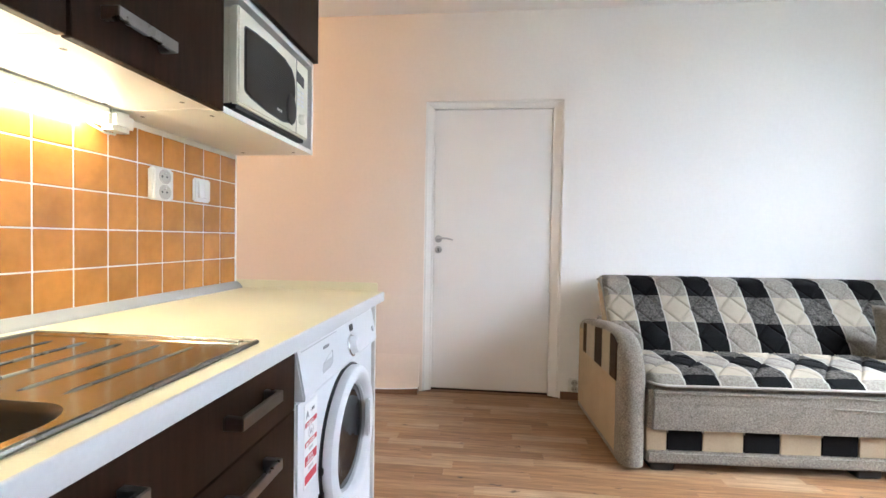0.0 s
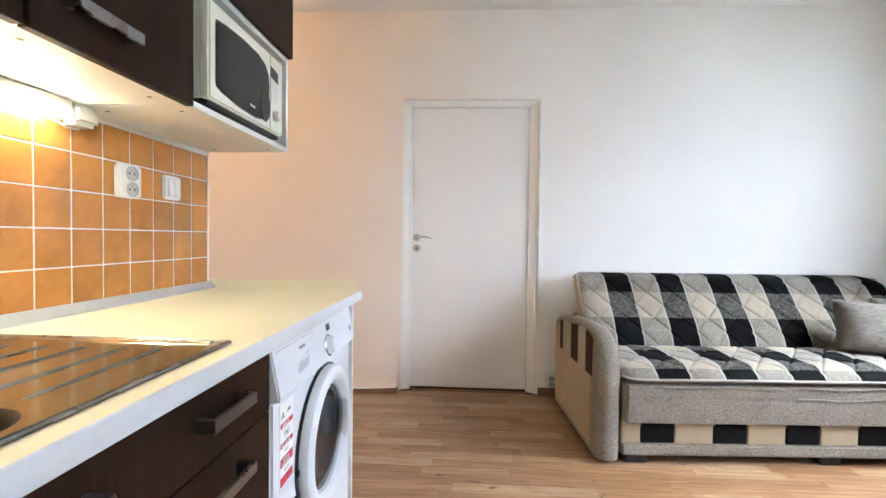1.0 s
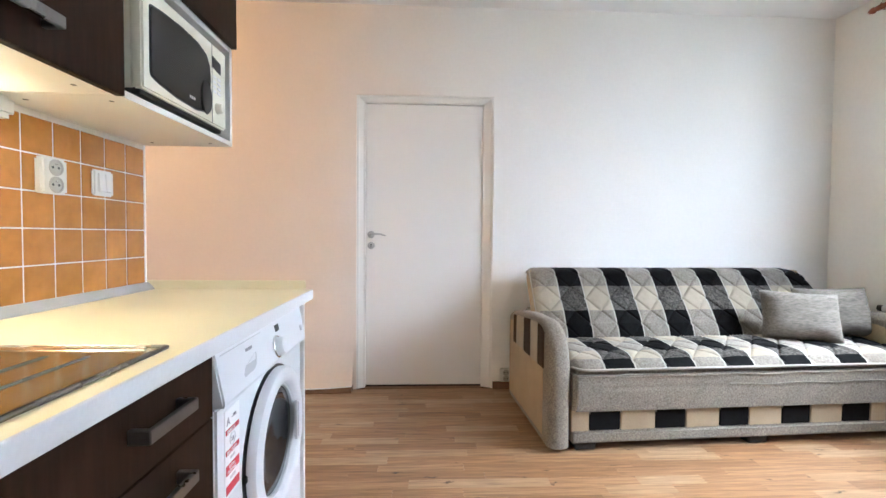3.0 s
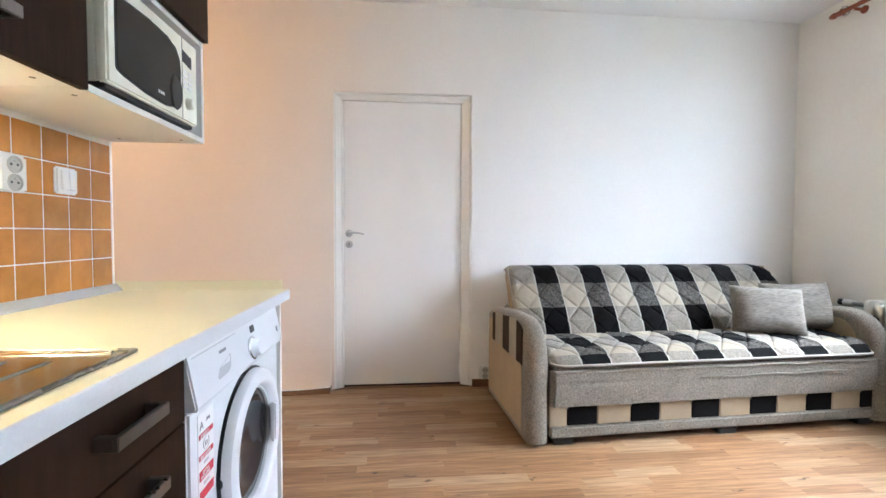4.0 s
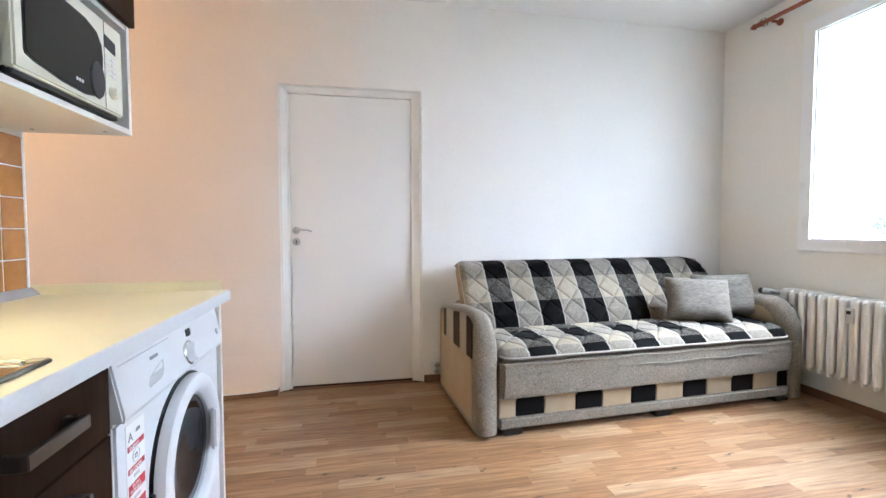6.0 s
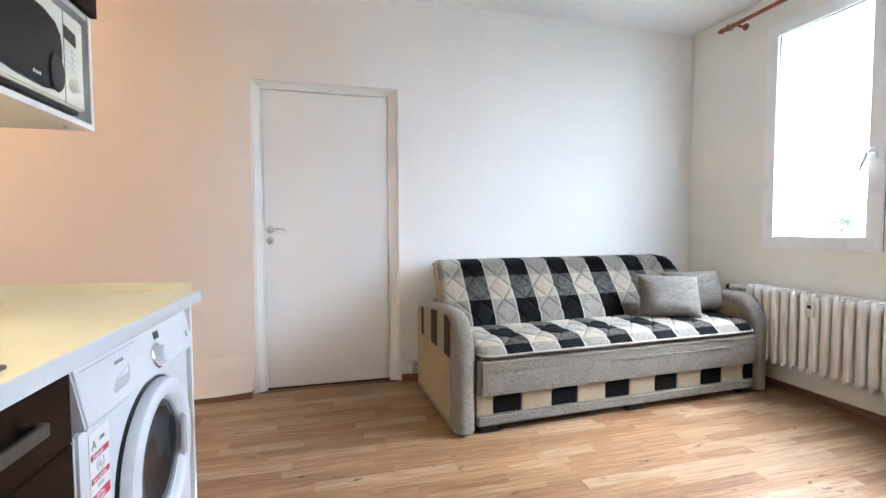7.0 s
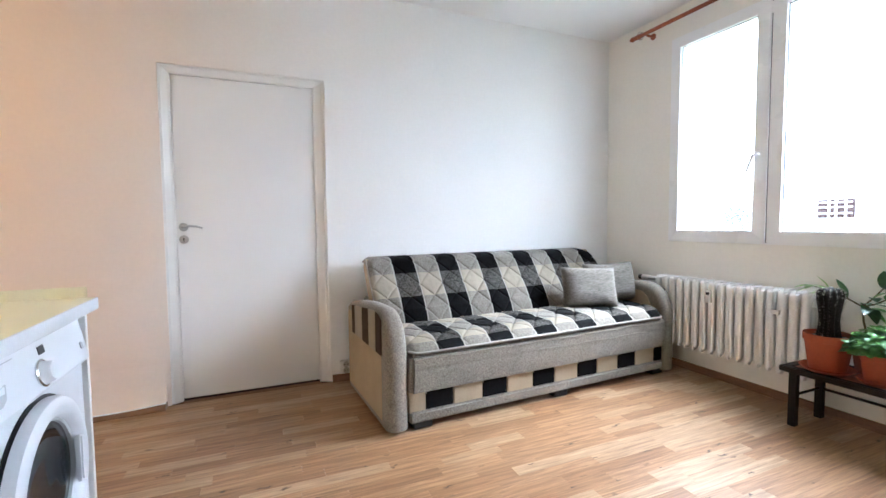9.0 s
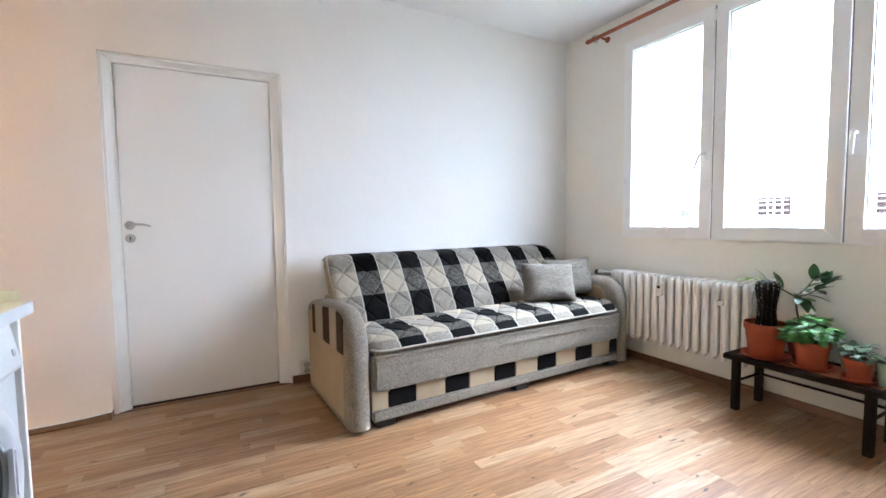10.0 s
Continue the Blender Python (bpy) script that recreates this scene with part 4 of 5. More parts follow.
# ---- sofa bed, in its own metres: x along the front, y to the wall ----
SL, SD = 2.17, 0.90
sofa = thing("sofa", pose(1.098, -0.958, 0, 0, 0, 3.0), "grey sofa bed with black, grey and cream checked quilted cover", "sofa")
AW = 0.115
prof = [(0.0, 0.026), (0.0, 0.40)] + [(0.19 - 0.19 * math.cos(radians(a)), 0.42 + 0.225 * math.sin(radians(a))) for a in (8, 20, 32, 44, 56, 68, 80, 90)] + [(0.40, 0.640), (0.62, 0.615), (0.80, 0.585), (0.84, 0.55), (0.84, 0.026)]
def arm_shape(x0, x1, r):
    """Padded arm: the side outline drawn in softly towards both flanks; its underside stays flat."""
    n = len(prof)
    ways = []
    for k in range(n):
        (ya, za), (yb, zb) = prof[k - 1], prof[(k + 1) % n]
        d = Vector((zb - za, ya - yb)).normalized()
        ways.append(d)
    slices = [(x0 + r - r * math.cos(radians(a)), r - r * math.sin(radians(a))) for a in range(0, 91, 15)]
    slices += [(x0 + x1 - x, d) for x, d in slices[::-1]]
    b = bmesh.new()
    rings = []
    for x, d in slices:
        ring = []
        for (y, z), w in zip(prof, ways):
            y2 = y + w.x * d
            z2 = z if z < 0.03 else z + w.y * d
            if z < 0.03:
                y2 = y + (d if y < 0.4 else -d)
            ring.append(b.verts.new((x, y2, z2)))
        rings.append(ring)
    for p, q in zip(rings, rings[1:]):
        for k in range(n):
            b.faces.new((p[k], p[(k + 1) % n], q[(k + 1) % n], q[k]))
    b.faces.new(rings[0])
    b.faces.new(rings[-1])
    bmesh.ops.recalc_face_normals(b, faces=b.faces)
    return b


for k, x0 in enumerate((0.0, SL - AW)):
    arm = part("armrest", arm_shape(x0 - 0.004, x0 + AW - 0.004, 0.050), F_GREY, sofa, "grey boucle armrest with tan side panels", smooth=True, local=True)
    inset = [(0.105, 0.05), (0.105, 0.40)] + [(0.225 - 0.12 * math.cos(radians(a)), 0.42 + 0.165 * math.sin(radians(a))) for a in (10, 30, 50, 70, 90)] + [(0.40, 0.580), (0.62, 0.555), (0.80, 0.530), (0.80, 0.05)]
    for xs in ((x0 - 0.006, x0 + 0.006), (x0 + AW - 0.012, x0 + AW - 0.001)):
        part("side_panel", prism(inset, "x", xs[0], xs[1], 0.005, 2), F_TAN, arm, "tan woven side panel", local=True, smooth=True)
    # draped checked band over the outer side
    xo = x0 - 0.012 if k == 0 else x0 + AW - 0.002
    bands = [(0.095, 0.185, F_BROWN), (0.185, 0.315, F_CREAM), (0.315, 0.445, F_BROWN), (0.445, 0.610, F_CREAM), (0.610, 0.680, F_BROWN)]
    for y0, y1, mt in bands:
        def top_at(y):
            return 0.42 + 0.225 * math.sin(math.acos(max(-1.0, min(1.0, (0.19 - y) / 0.19)))) - 0.022 if y < 0.19 else 0.623 - max(0, y - 0.25) * 0.10
        ym = (y0 + y1) / 2
        part("check_band", prism([(y0, 0.405), (y1, 0.405), (y1, top_at(y1)), (ym, top_at(ym)), (y0, top_at(y0))], "x", xo, xo + 0.009, 0.003, 2), mt, arm, local=True, smooth=True)
part("base", box(AW, SL - AW, 0.012, SD - 0.08, 0.042, 0.106, 0.012, 3), F_GREY, sofa, local=True, smooth=True)
# checked strip along the base
marks = [AW]
for k in range(6):
    marks += [0.212 + 0.352 * k, 0.377 + 0.352 * k]
marks[-1] = SL - AW
for i in range(len(marks) - 1):
    part("check_band", box(marks[i] + 0.001, marks[i + 1] - 0.001, 0.024, 0.06, 0.098, 0.215, 0.004), F_BEIGE if i % 2 == 0 else F_BLACK, sofa, local=True)
part("inner_frame", box(AW + 0.01, SL - AW - 0.01, 0.06, SD - 0.1, 0.10, 0.20), F_GREY, sofa, local=True)
# seat box with a soft front
sp = [(0.05, 0.188), (0.006, 0.190), (-0.018, 0.330), (-0.004, 0.414), (0.78, 0.415), (0.78, 0.188)]
b = prism(sp, "x", AW + 0.002, SL - AW - 0.002)
bmesh.ops.bevel(b, geom=b.edges[:], offset=0.020, segments=4, affect="EDGES", clamp_overlap=True)
part("seat_box", b, F_GREY, sofa, "grey fabric seat front", smooth=True, local=True)
for zf, i0, i1 in ((0.388, 0, 20), (0.338, 8, 18)):
    part("seam_fold", tube([(AW + 0.02 + 0.1 * i, (-0.0135 if zf > 0.35 else -0.0172) + 0.001 * math.sin(i), zf + 0.004 * math.sin(i * 1.7)) for i in range(i0, i1)], 0.0035, 6), F_GREY, sofa, local=True, smooth=True)
part("piping", tube([(AW + 0.012, 0.30, 0.428), (AW + 0.004, 0.07, 0.426), (AW + 0.014, 0.030, 0.424), (AW + 0.036, 0.006, 0.422), (AW + 0.075, -0.008, 0.421), (0.6, -0.012, 0.424), (1.1, -0.012, 0.424), (1.6, -0.012, 0.424), (SL - AW - 0.075, -0.008, 0.421), (SL - AW - 0.036, 0.006, 0.422), (SL - AW - 0.014, 0.030, 0.424), (SL - AW - 0.004, 0.07, 0.426)], 0.0065, 8), F_SEAM, sofa, "cream piping round the seat", local=True, smooth=True)


def quilt(name, width, length, edges, first, bend, label):
    """A padded quilted cover: checked cloth in twelve columns, one puffed diamond in each check. edges are the joints of the rows; bend(u, v, h) gives the place."""
    nu, nv = 480, 132
    b = bmesh.new()
    cols = 12
    grid = []
    for j in range(nv + 1):
        row = []
        for i in range(nu + 1):
            u, v = i / nu, j / nv
            x, y = u * width, v * length
            cc = u * cols
            rc = (v - edges[0]) / (edges[1] - edges[0])
            du = abs((cc + rc) % 1.0 - 0.5) * -2 + 1
            dv = abs((cc - rc) % 1.0 - 0.5) * -2 + 1
            puff = (1 - max(du, dv) ** 14) * 0.0095 + 0.003 * (1 - max(du, dv) ** 2)
            e = min(u, 1 - u) * width
            ev = min(v, 1 - v) * length
            edge = min(1.0, e / 0.03) ** 0.5 * min(1.0, ev / 0.09 + 0.08) ** 0.7
            seam = abs((u * cols + 0.5) % 1.0 - 0.5) * width / cols
            hgt = (0.018 + puff + 0.004 * noise.noise((x * 9, y * 9, 3.1)) + 0.0016 * noise.noise((x * 38, y * 30, 7.7))) * edge - 0.003 * math.exp(-(seam / 0.006) ** 2) - 0.0022 * math.exp(-((1 - max(du, dv)) / 0.065) ** 2)
            row.append(b.verts.new(bend(u, v, hgt)))
        grid.append(row)
    for j in range(nv):
        for i in range(nu):
            f = b.faces.new((grid[j][i], grid[j][i + 1], grid[j + 1][i + 1], grid[j + 1][i]))
            u, v = (i + 0.5) / nu, (j + 0.5) / nv
            c = min(int(u * cols), cols - 1)
            r = first + sum(v >= e for e in edges)
            near_seam = abs(u * cols - round(u * cols + 0.04 * math.sin(v * 40))) * width / cols < 0.0052 and 0 < round(u * cols) < cols
            if near_seam:
                f.material_index = 4
            elif r % 2 == 0:
                f.material_index = 0 if c % 2 == 0 else 1
            else:
                f.material_index = 2 if c % 2 == 0 else 3
            f.smooth = True
    me = bpy.data.meshes.new(name)
    b.to_mesh(me)
    b.free()
    for m in (F_LIGHT, F_BLACK, F_CREAM, F_MIX, F_SEAM):
        me.materials.append(m)
    ob = new(name, me)
    ob.parent = sofa
    return tagged(ob, label)


IW = SL - 2 * AW
def seat_bend(u, v, h):
    # v runs from the backrest to the front edge
    y = 0.47 - v * 0.475 + 0.05 * v ** 4 * (max(0.0, (0.04 - u) / 0.04) ** 2 + max(0.0, (u - 0.96) / 0.04) ** 2)
    z = 0.452 + 0.012 * (1 - v) - 0.034 * max(0, (v - 0.86) / 0.14) ** 2
    return (AW + u * IW, y, z + h)
part("seat_pad", prism(rounded(AW + 0.004, SL - AW - 0.004, 0.002, 0.62, 0.055, 8), "z", 0.414, 0.434, 0.007, 3), F_LIGHT, sofa, local=True, smooth=True)
quilt("seat_cover", IW, 0.475, (0.345, 0.732, 0.92), 1, seat_bend, "quilted checked seat cover")
BW0, BWL = 0.105, SL - 0.205
def back_bend(u, v, h):
    # v runs from the top edge down to the seat
    lean = math.atan2(0.30, 0.42)
    s = 0.52 * v
    y0, z0 = 0.775, 0.888
    roll = max(0.0, 1 - v / 0.14)
    y = y0 - s * math.sin(lean) - h * math.cos(lean) + 0.062 * roll ** 2
    z = z0 - s * math.cos(lean) + h * math.sin(lean) - 0.020 * roll ** 2
    x = BW0 + u * BWL + 0.02 * max(0, (u - 0.93) / 0.07) * v
    zc = (0.05 * max(0.0, (u - 0.94) / 0.06) ** 2 + 0.030 * max(0.0, (0.030 - u) / 0.030) ** 2) * max(0.0, 1 - v / 0.4)
    return (x, y, z - zc)
quilt("backrest_cover", BWL, 0.52, (0.333, 0.667), 0, back_bend, "quilted checked backrest cover")
bp = [(0.812, 0.846), (0.80, 0.858), (0.762, 0.856), (0.46, 0.455), (0.50, 0.42), (0.62, 0.42), (0.83, 0.80)]
part("backrest", prism(bp, "x", BW0 + 0.004, BW0 + BWL - 0.010, 0.012, 3), F_TAN, sofa, "tan padded backrest body", smooth=True, local=True)
part("back_box", box(AW, SL - AW, 0.64, SD - 0.05, 0.12, 0.60, 0.01), F_GREY, sofa, local=True)
part("piping", tube([(BW0 + 0.001, 0.49, 0.475), (BW0, 0.60, 0.640), (BW0, 0.70, 0.785), (BW0 + 0.003, 0.748, 0.846), (BW0 + 0.012, 0.776, 0.864)], 0.005, 8), F_SEAM, sofa, local=True, smooth=True)
for fx in (0.20, SL / 2 + 0.06, SL - 0.14):
    for fy in (0.095, SD - 0.15):
        part("foot", box(fx - 0.055, fx + 0.055, fy - 0.06, fy + 0.06, 0.0, 0.044, 0.006), FOOT, sofa, "black plastic foot", local=True)


def pillow(w, hgt, t, m, label):
    p = thing("throw_pillow", m, label, "pillow", "pillows on the sofa")
    b = bmesh.new()
    n = 26
    sides = []
    for sgn in (1, -1):
        g = []
        for j in range(n + 1):
            row = []
            for i in range(n + 1):
                u, v = 2 * i / n - 1, 2 * j / n - 1
                pinch = 1 - 0.07 * (1 - abs(u) ** 2) * abs(v) ** 3
                pinch2 = 1 - 0.06 * (1 - abs(v) ** 2) * abs(u) ** 3
                th = t * (max(0.0, (1 - u ** 4) * (1 - v ** 4))) ** 0.55
                wr = 0.006 * noise.noise((u * 2.3, v * 2.3, sgn * 4 + w * 10))
                row.append(b.verts.new((u * w / 2 * pinch2, sgn * (th / 2 + wr * (1 - max(abs(u), abs(v)) ** 4)), v * hgt / 2 * pinch)))
            g.append(row)
        sides.append(g)
        for j in range(n):
            for i in range(n):
                b.faces.new((g[j][i], g[j][i + 1], g[j + 1][i + 1], g[j + 1][i]))
    bmesh.ops.remove_doubles(b, verts=b.verts, dist=0.0008)
    part("cover", b, F_PILLOW, p, smooth=True, local=True)
    rim_pts = []
    for i in range(61):
        a = 2 * math.pi * i / 60
        cu, su = math.cos(a), math.sin(a)
        k = max(abs(cu), abs(su))
        u, v = cu / k, su / k
        rim_pts.append((u * w / 2 * (1 - 0.06 * (1 - v * v)), 0, v * hgt / 2 * (1 - 0.07 * (1 - u * u))))
    part("seam", tube(rim_pts, 0.003, 6), F_PILLOW, p, smooth=True, local=True)
    return p


pillow(0.405, 0.30, 0.16, pose(2.715, -0.565, 0.618, -22, 2, -20), "soft grey woven pillow leaning on the sofa back")
pillow(0.40, 0.30, 0.15, pose(2.997, -0.480, 0.632, -20, -2, -16), "soft grey woven pillow behind another pillow")

# ---- radiator ----
rad = thing("radiator", Matrix.Translation((3.34, -1.15, 0.2)), "cream cast-iron column radiator under the window", "radiator")
R0, R1, RN, RZ0, RZ1 = -1.665, -0.635, 17, 0.195, 0.690
step = (R1 - R0) / RN
sec = bmesh.new()
H = RZ1 - RZ0
for dx in (-0.045, 0.0, 0.045):
    prism(rounded(dx - 0.0205, dx + 0.0205, -0.0225, 0.0225, 0.017, 6), "z", 0.020, H - 0.018, 0.006, 2, bm=sec)
for z0, z1 in ((0.030, 0.085), (H - 0.085, H)):
    prism(rounded(-0.064, 0.064, z0, z1, 0.024, 6), "y", -0.0225, 0.0225, 0.012, 4, bm=sec)
    prism(rounded(-0.030, 0.030, z0 + 0.004, z0 + 0.050, 0.018, 6), "y", -0.0303, 0.0303, bm=sec)
prism(rounded(-0.0655, -0.030, 0.0, 0.060, 0.012, 4), "y", -0.010, 0.010, 0.004, 2, bm=sec)
sec_me = mesh_of("section", sec, RAD, True)
for i in range(RN):
    o = new("section", sec_me)
    o.parent = rad
    o.matrix_parent_inverse = WORLD_OF[rad.name].inverted()
    o.matrix_basis = Matrix.Translation((3.340, R0 + (i + 0.5) * step, RZ0))
part("valve_fitting", tube([(3.32, R1 - 0.004, 0.652), (3.32, R1 + 0.030, 0.652), (3.32, R1 + 0.032, 0.652), (3.32, R1 + 0.085, 0.652)], [0.011, 0.011, 0.014, 0.014], 14), STEEL, rad, "steel valve fitting", smooth=True)
vl = part("valve", tube([(3.32, R1 + 0.080, 0.652), (3.32, R1 + 0.084, 0.652), (3.32, R1 + 0.140, 0.652), (3.32, R1 + 0.143, 0.652)], [0.016, 0.020, 0.022, 0.019], 18), SOCKET_W, rad, "cream radiator valve with a black end", smooth=True)
part("valve_cap", tube([(3.32, R1 + 0.142, 0.652), (3.32, R1 + 0.172, 0.652), (3.32, R1 + 0.176, 0.652)], [0.020, 0.020, 0.016], 18), DARK, vl, smooth=True)
part("pipe", tube([(3.36, R1 + 0.11, 0.655), (3.36, R1 + 0.17, 0.655), (3.36, R1 + 0.17, 0.640), (3.36, R1 + 0.175, 0.02)], 0.010, 10), RAD, rad, smooth=True)
part("plug", lathe([(0.0, 0.018), (0.020, 0.018), (0.022, 0.0)], Matrix.Translation((3.34, R0, 0.655)) @ Matrix.Rotation(radians(90), 4, "X"), 6), RAD, rad)
mtr = part("heat_meter", box(3.255, 3.276, -1.103, -1.063, 0.545, 0.632, 0.004), SOCKET_W, rad, "white heat meter with dark display")
part("meter_display", box(3.2535, 3.256, -1.094, -1.072, 0.598, 0.618), DARK, mtr)
part("meter_clip", box(3.262, 3.276, -1.515, -1.470, 0.545, 0.572, 0.003), SOCKET_W, rad)
for yb in (-1.45, -0.85):
    part("bracket", box(3.38, XW, yb - 0.012, yb + 0.012, RZ0 - 0.012, RZ0 + 0.012, 0.002), RAD, rad)

# ---- plant bench ----
bench = thing("plant_bench", Matrix.Translation((3.2, -1.99, 0)), "low dark wooden bench with tiled top, carrying potted plants", "bench")
BX0_, BX1_, BY0_, BY1_, BZ = 3.052, 3.378, -2.345, -1.640, 0.322
fr = box(BX0_, BX0_ + 0.045, BY0_, BY1_, BZ - 0.030, BZ, 0.004)
box(BX1_ - 0.045, BX1_, BY0_, BY1_, BZ - 0.030, BZ, 0.004, bm=fr)
box(BX0_ + 0.045, BX1_ - 0.045, BY1_ - 0.045, BY1_, BZ - 0.030, BZ, 0.004, bm=fr)
box(BX0_ + 0.045, BX1_ - 0.045, BY0_, BY0_ + 0.045, BZ - 0.030, BZ, 0.004, bm=fr)
part("top_frame", fr, BENCH, bench)
inlay_y = [BY0_ + 0.046 + (BY1_ - BY0_ - 0.092) * i / 4 for i in range(5)]
for y0, y1 in zip(inlay_y, inlay_y[1:]):
    part("tile", box(BX0_ + 0.046, BX1_ - 0.046, y0 + 0.001, y1 - 0.001, BZ - 0.020, BZ - 0.003, 0.002), INLAY, bench, "reddish-brown inlaid tile")
for lx in (3.100, 3.340):
    for ly in (-2.262, -1.690):
        part("leg", box(lx - 0.018, lx + 0.018, ly - 0.018, ly + 0.018, 0.0, BZ - 0.030, 0.003), BENCH, bench)
part("stretcher", tube([(3.340, -2.262, 0.165), (3.340, -1.690, 0.165)], 0.007, 10), BENCH, bench, smooth=True)
part("stretcher", tube([(3.092, -1.690, 0.165), (3.340, -1.690, 0.165)], 0.007, 10), BENCH, bench, smooth=True)
part("stretcher", tube([(3.100, -2.262, 0.165), (3.340, -2.262, 0.165)], 0.007, 10), BENCH, bench, smooth=True)


def potted(name, x, y, r, hgt, label, pot_mat=None, saucer=True):
    z = BZ + 0.0005
    t = thing(name, Matrix.Translation((x, y, z)), label, "potted plant", "plants on the bench")
    m = Matrix.Translation((x, y, z))
    lift = 0.0
    if saucer:
        part("saucer", lathe([(0.0, 0.0), (r * 0.85, 0.0), (r * 1.08, 0.016), (r * 1.10, 0.020), (r * 1.06, 0.022), (r * 0.84, 0.007), (0.0, 0.006)], m, 36), TERRA, t, "terracotta saucer", smooth=True)
        lift = 0.007
    k = hgt + lift
    part("pot", lathe([(0.0, lift), (r * 0.70, lift), (r * 0.74, lift + 0.006), (r * 0.93, k - hgt * 0.20), (r * 0.99, k - hgt * 0.19), (r, k - 0.004), (r * 0.985, k), (r * 0.94, k), (r * 0.92, k - 0.02), (r * 0.90, k - 0.03)], m, 40), pot_mat or TERRA, t, smooth=True)
    part("soil", lathe([(0.0, k - 0.018), (r * 0.5, k - 0.021), (r * 0.92, k - 0.024)], m, 28), SOIL, t, smooth=True)
    return t, Vector((x, y, z + k - 0.02))


def leaf_mesh(b, base, way, up, length, width, curl=0.25, cup=0.2, mat=0, n=5):
    """One curved, cupped leaf from base along way."""
    way = way.normalized()
    side = way.cross(up)
    side = side.normalized() if side.length > 1e-4 else Vector((1, 0, 0))
    nrm = side.cross(way).normalized()
    rows = []
    for i in range(n + 1):
        s = i / n
        wv = width * math.sin(math.pi * min(1.0, s * 0.93 + 0.05)) ** 0.75 / 2
        c = base + way * (s * length) - nrm * (curl * length * s * s)
        rows.append([b.verts.new(c - side * wv + nrm * cup * wv), b.verts.new(c), b.verts.new(c + side * wv + nrm * cup * wv)])
    for p, q in zip(rows, rows[1:]):
        for k in range(2):
            f = b.faces.new((p[k], p[k + 1], q[k + 1], q[k]))
            f.smooth = True
            f.material_index = mat


rng = random.Random(5)
# cactus
t, base = potted("potted_cactus", 3.165, -1.802, 0.104, 0.185, "dark columnar cactus in a large terracotta pot")
b = bmesh.new()
ribs, segs, hh = 14, 84, 0.262
rings = []
for j in range(25):
    s = j / 24
    r0 = 0.046 * (0.96 - 0.14 * math.sin(6.0 * s - 0.6)) * (1 if s < 0.86 else math.sqrt(max(0.02, 1 - ((s - 0.86) / 0.14) ** 2)))
    rings.append([b.verts.new(base + Vector((r0 * (1 + 0.13 * math.cos(ribs * 2 * math.pi * i / segs)) * math.cos(2 * math.pi * i / segs), r0 * (1 + 0.13 * math.cos(ribs * 2 * math.pi * i / segs)) * math.sin(2 * math.pi * i / segs), s * hh - 0.005))) for i in range(segs)])
for p, q in zip(rings, rings[1:]):
    for i in range(segs):
        b.faces.new((p[i], p[(i + 1) % segs], q[(i + 1) % segs], q[i]))
b.faces.new(rings[-1])
part("stem", b, CACTUS, t, "ribbed dark green stem", smooth=True)
b, bw = bmesh.new(), bmesh.new()
for rb in range(ribs):
    a = 2 * math.pi * rb / ribs
    for j in range(17):
        s = (j + 0.5 + 0.4 * (rb % 2) + rng.uniform(-0.2, 0.2)) / 17.5
        r0 = 0.051 * (0.96 - 0.14 * math.sin(6.0 * s - 0.6)) * (1 if s < 0.86 else math.sqrt(max(0.02, 1 - ((s - 0.86) / 0.14) ** 2)))
        c = base + Vector((r0 * math.cos(a), r0 * math.sin(a), s * hh - 0.005))
        tgt = bw if s > 0.80 or rng.random() < 0.10 else b
        for k in range(10 if s > 0.8 else 6):
            d = Vector((math.cos(a) + rng.uniform(-0.9, 0.9), math.sin(a) + rng.uniform(-0.9, 0.9), rng.uniform(-0.5, 0.9) + (0.8 if s > 0.85 else 0))).normalized()
            o = d.cross(Vector((0.3, 0.2, 0.9))).normalized() * 0.0011
            tgt.faces.new((tgt.verts.new(c - o), tgt.verts.new(c + o), tgt.verts.new(c + d * rng.uniform(0.011, 0.021))))
tagged(part("spines", b, SPINE_D, t, "dark brown spines"), kind="stuff")
tagged(part("top_bristles", bw, SPINE, t, "pale bristles on the crown"), kind="stuff")

# basil
t, base = potted("potted_basil", 3.160, -2.012, 0.078, 0.135, "bushy bright green basil in a terracotta pot")
shoots = []
for i in range(29):
    a, rr = rng.uniform(0, 2 * math.pi), math.sqrt((i + 0.5) / 29) * 0.104
    tip = base + Vector((rr * math.cos(a), rr * math.sin(a) * 1.12, 0.142 - rr * rr * 8.0 + rng.uniform(-0.02, 0.015)))
    root = base + Vector((rr * 0.25 * math.cos(a), rr * 0.25 * math.sin(a), 0))
    shoots.append((tip, a, rr, tube([root, root.lerp(tip, 0.5) + Vector((0, 0, 0.02)), tip], [0.003, 0.0025, 0.0018], 6)))
for tip, a, rr, b in shoots:
    sprig = part("sprig", b, LEAF, t, smooth=True)
    lean = Vector((math.cos(a), math.sin(a), 0)) * rr * 7
    for k in range(10):
        ang = k * 1.571 + a + rng.uniform(-0.3, 0.3) + (0.78 if k > 3 else 0)
        drop = (k // 4) * 0.014
        w = Vector((math.cos(ang), math.sin(ang), rng.uniform(0.35, 0.9) - (k // 4) * 0.35)) + lean * 0.6
        size = rng.uniform(0.028, 0.036) + (k // 4) * 0.005
        lb = bmesh.new()
        leaf_mesh(lb, tip - Vector((0, 0, drop)), w, Vector((0, 0, 1)) + lean, size, size * 0.95, rng.uniform(0.25, 0.6), -0.40)
        part("leaf", lb, LEAF, sprig)

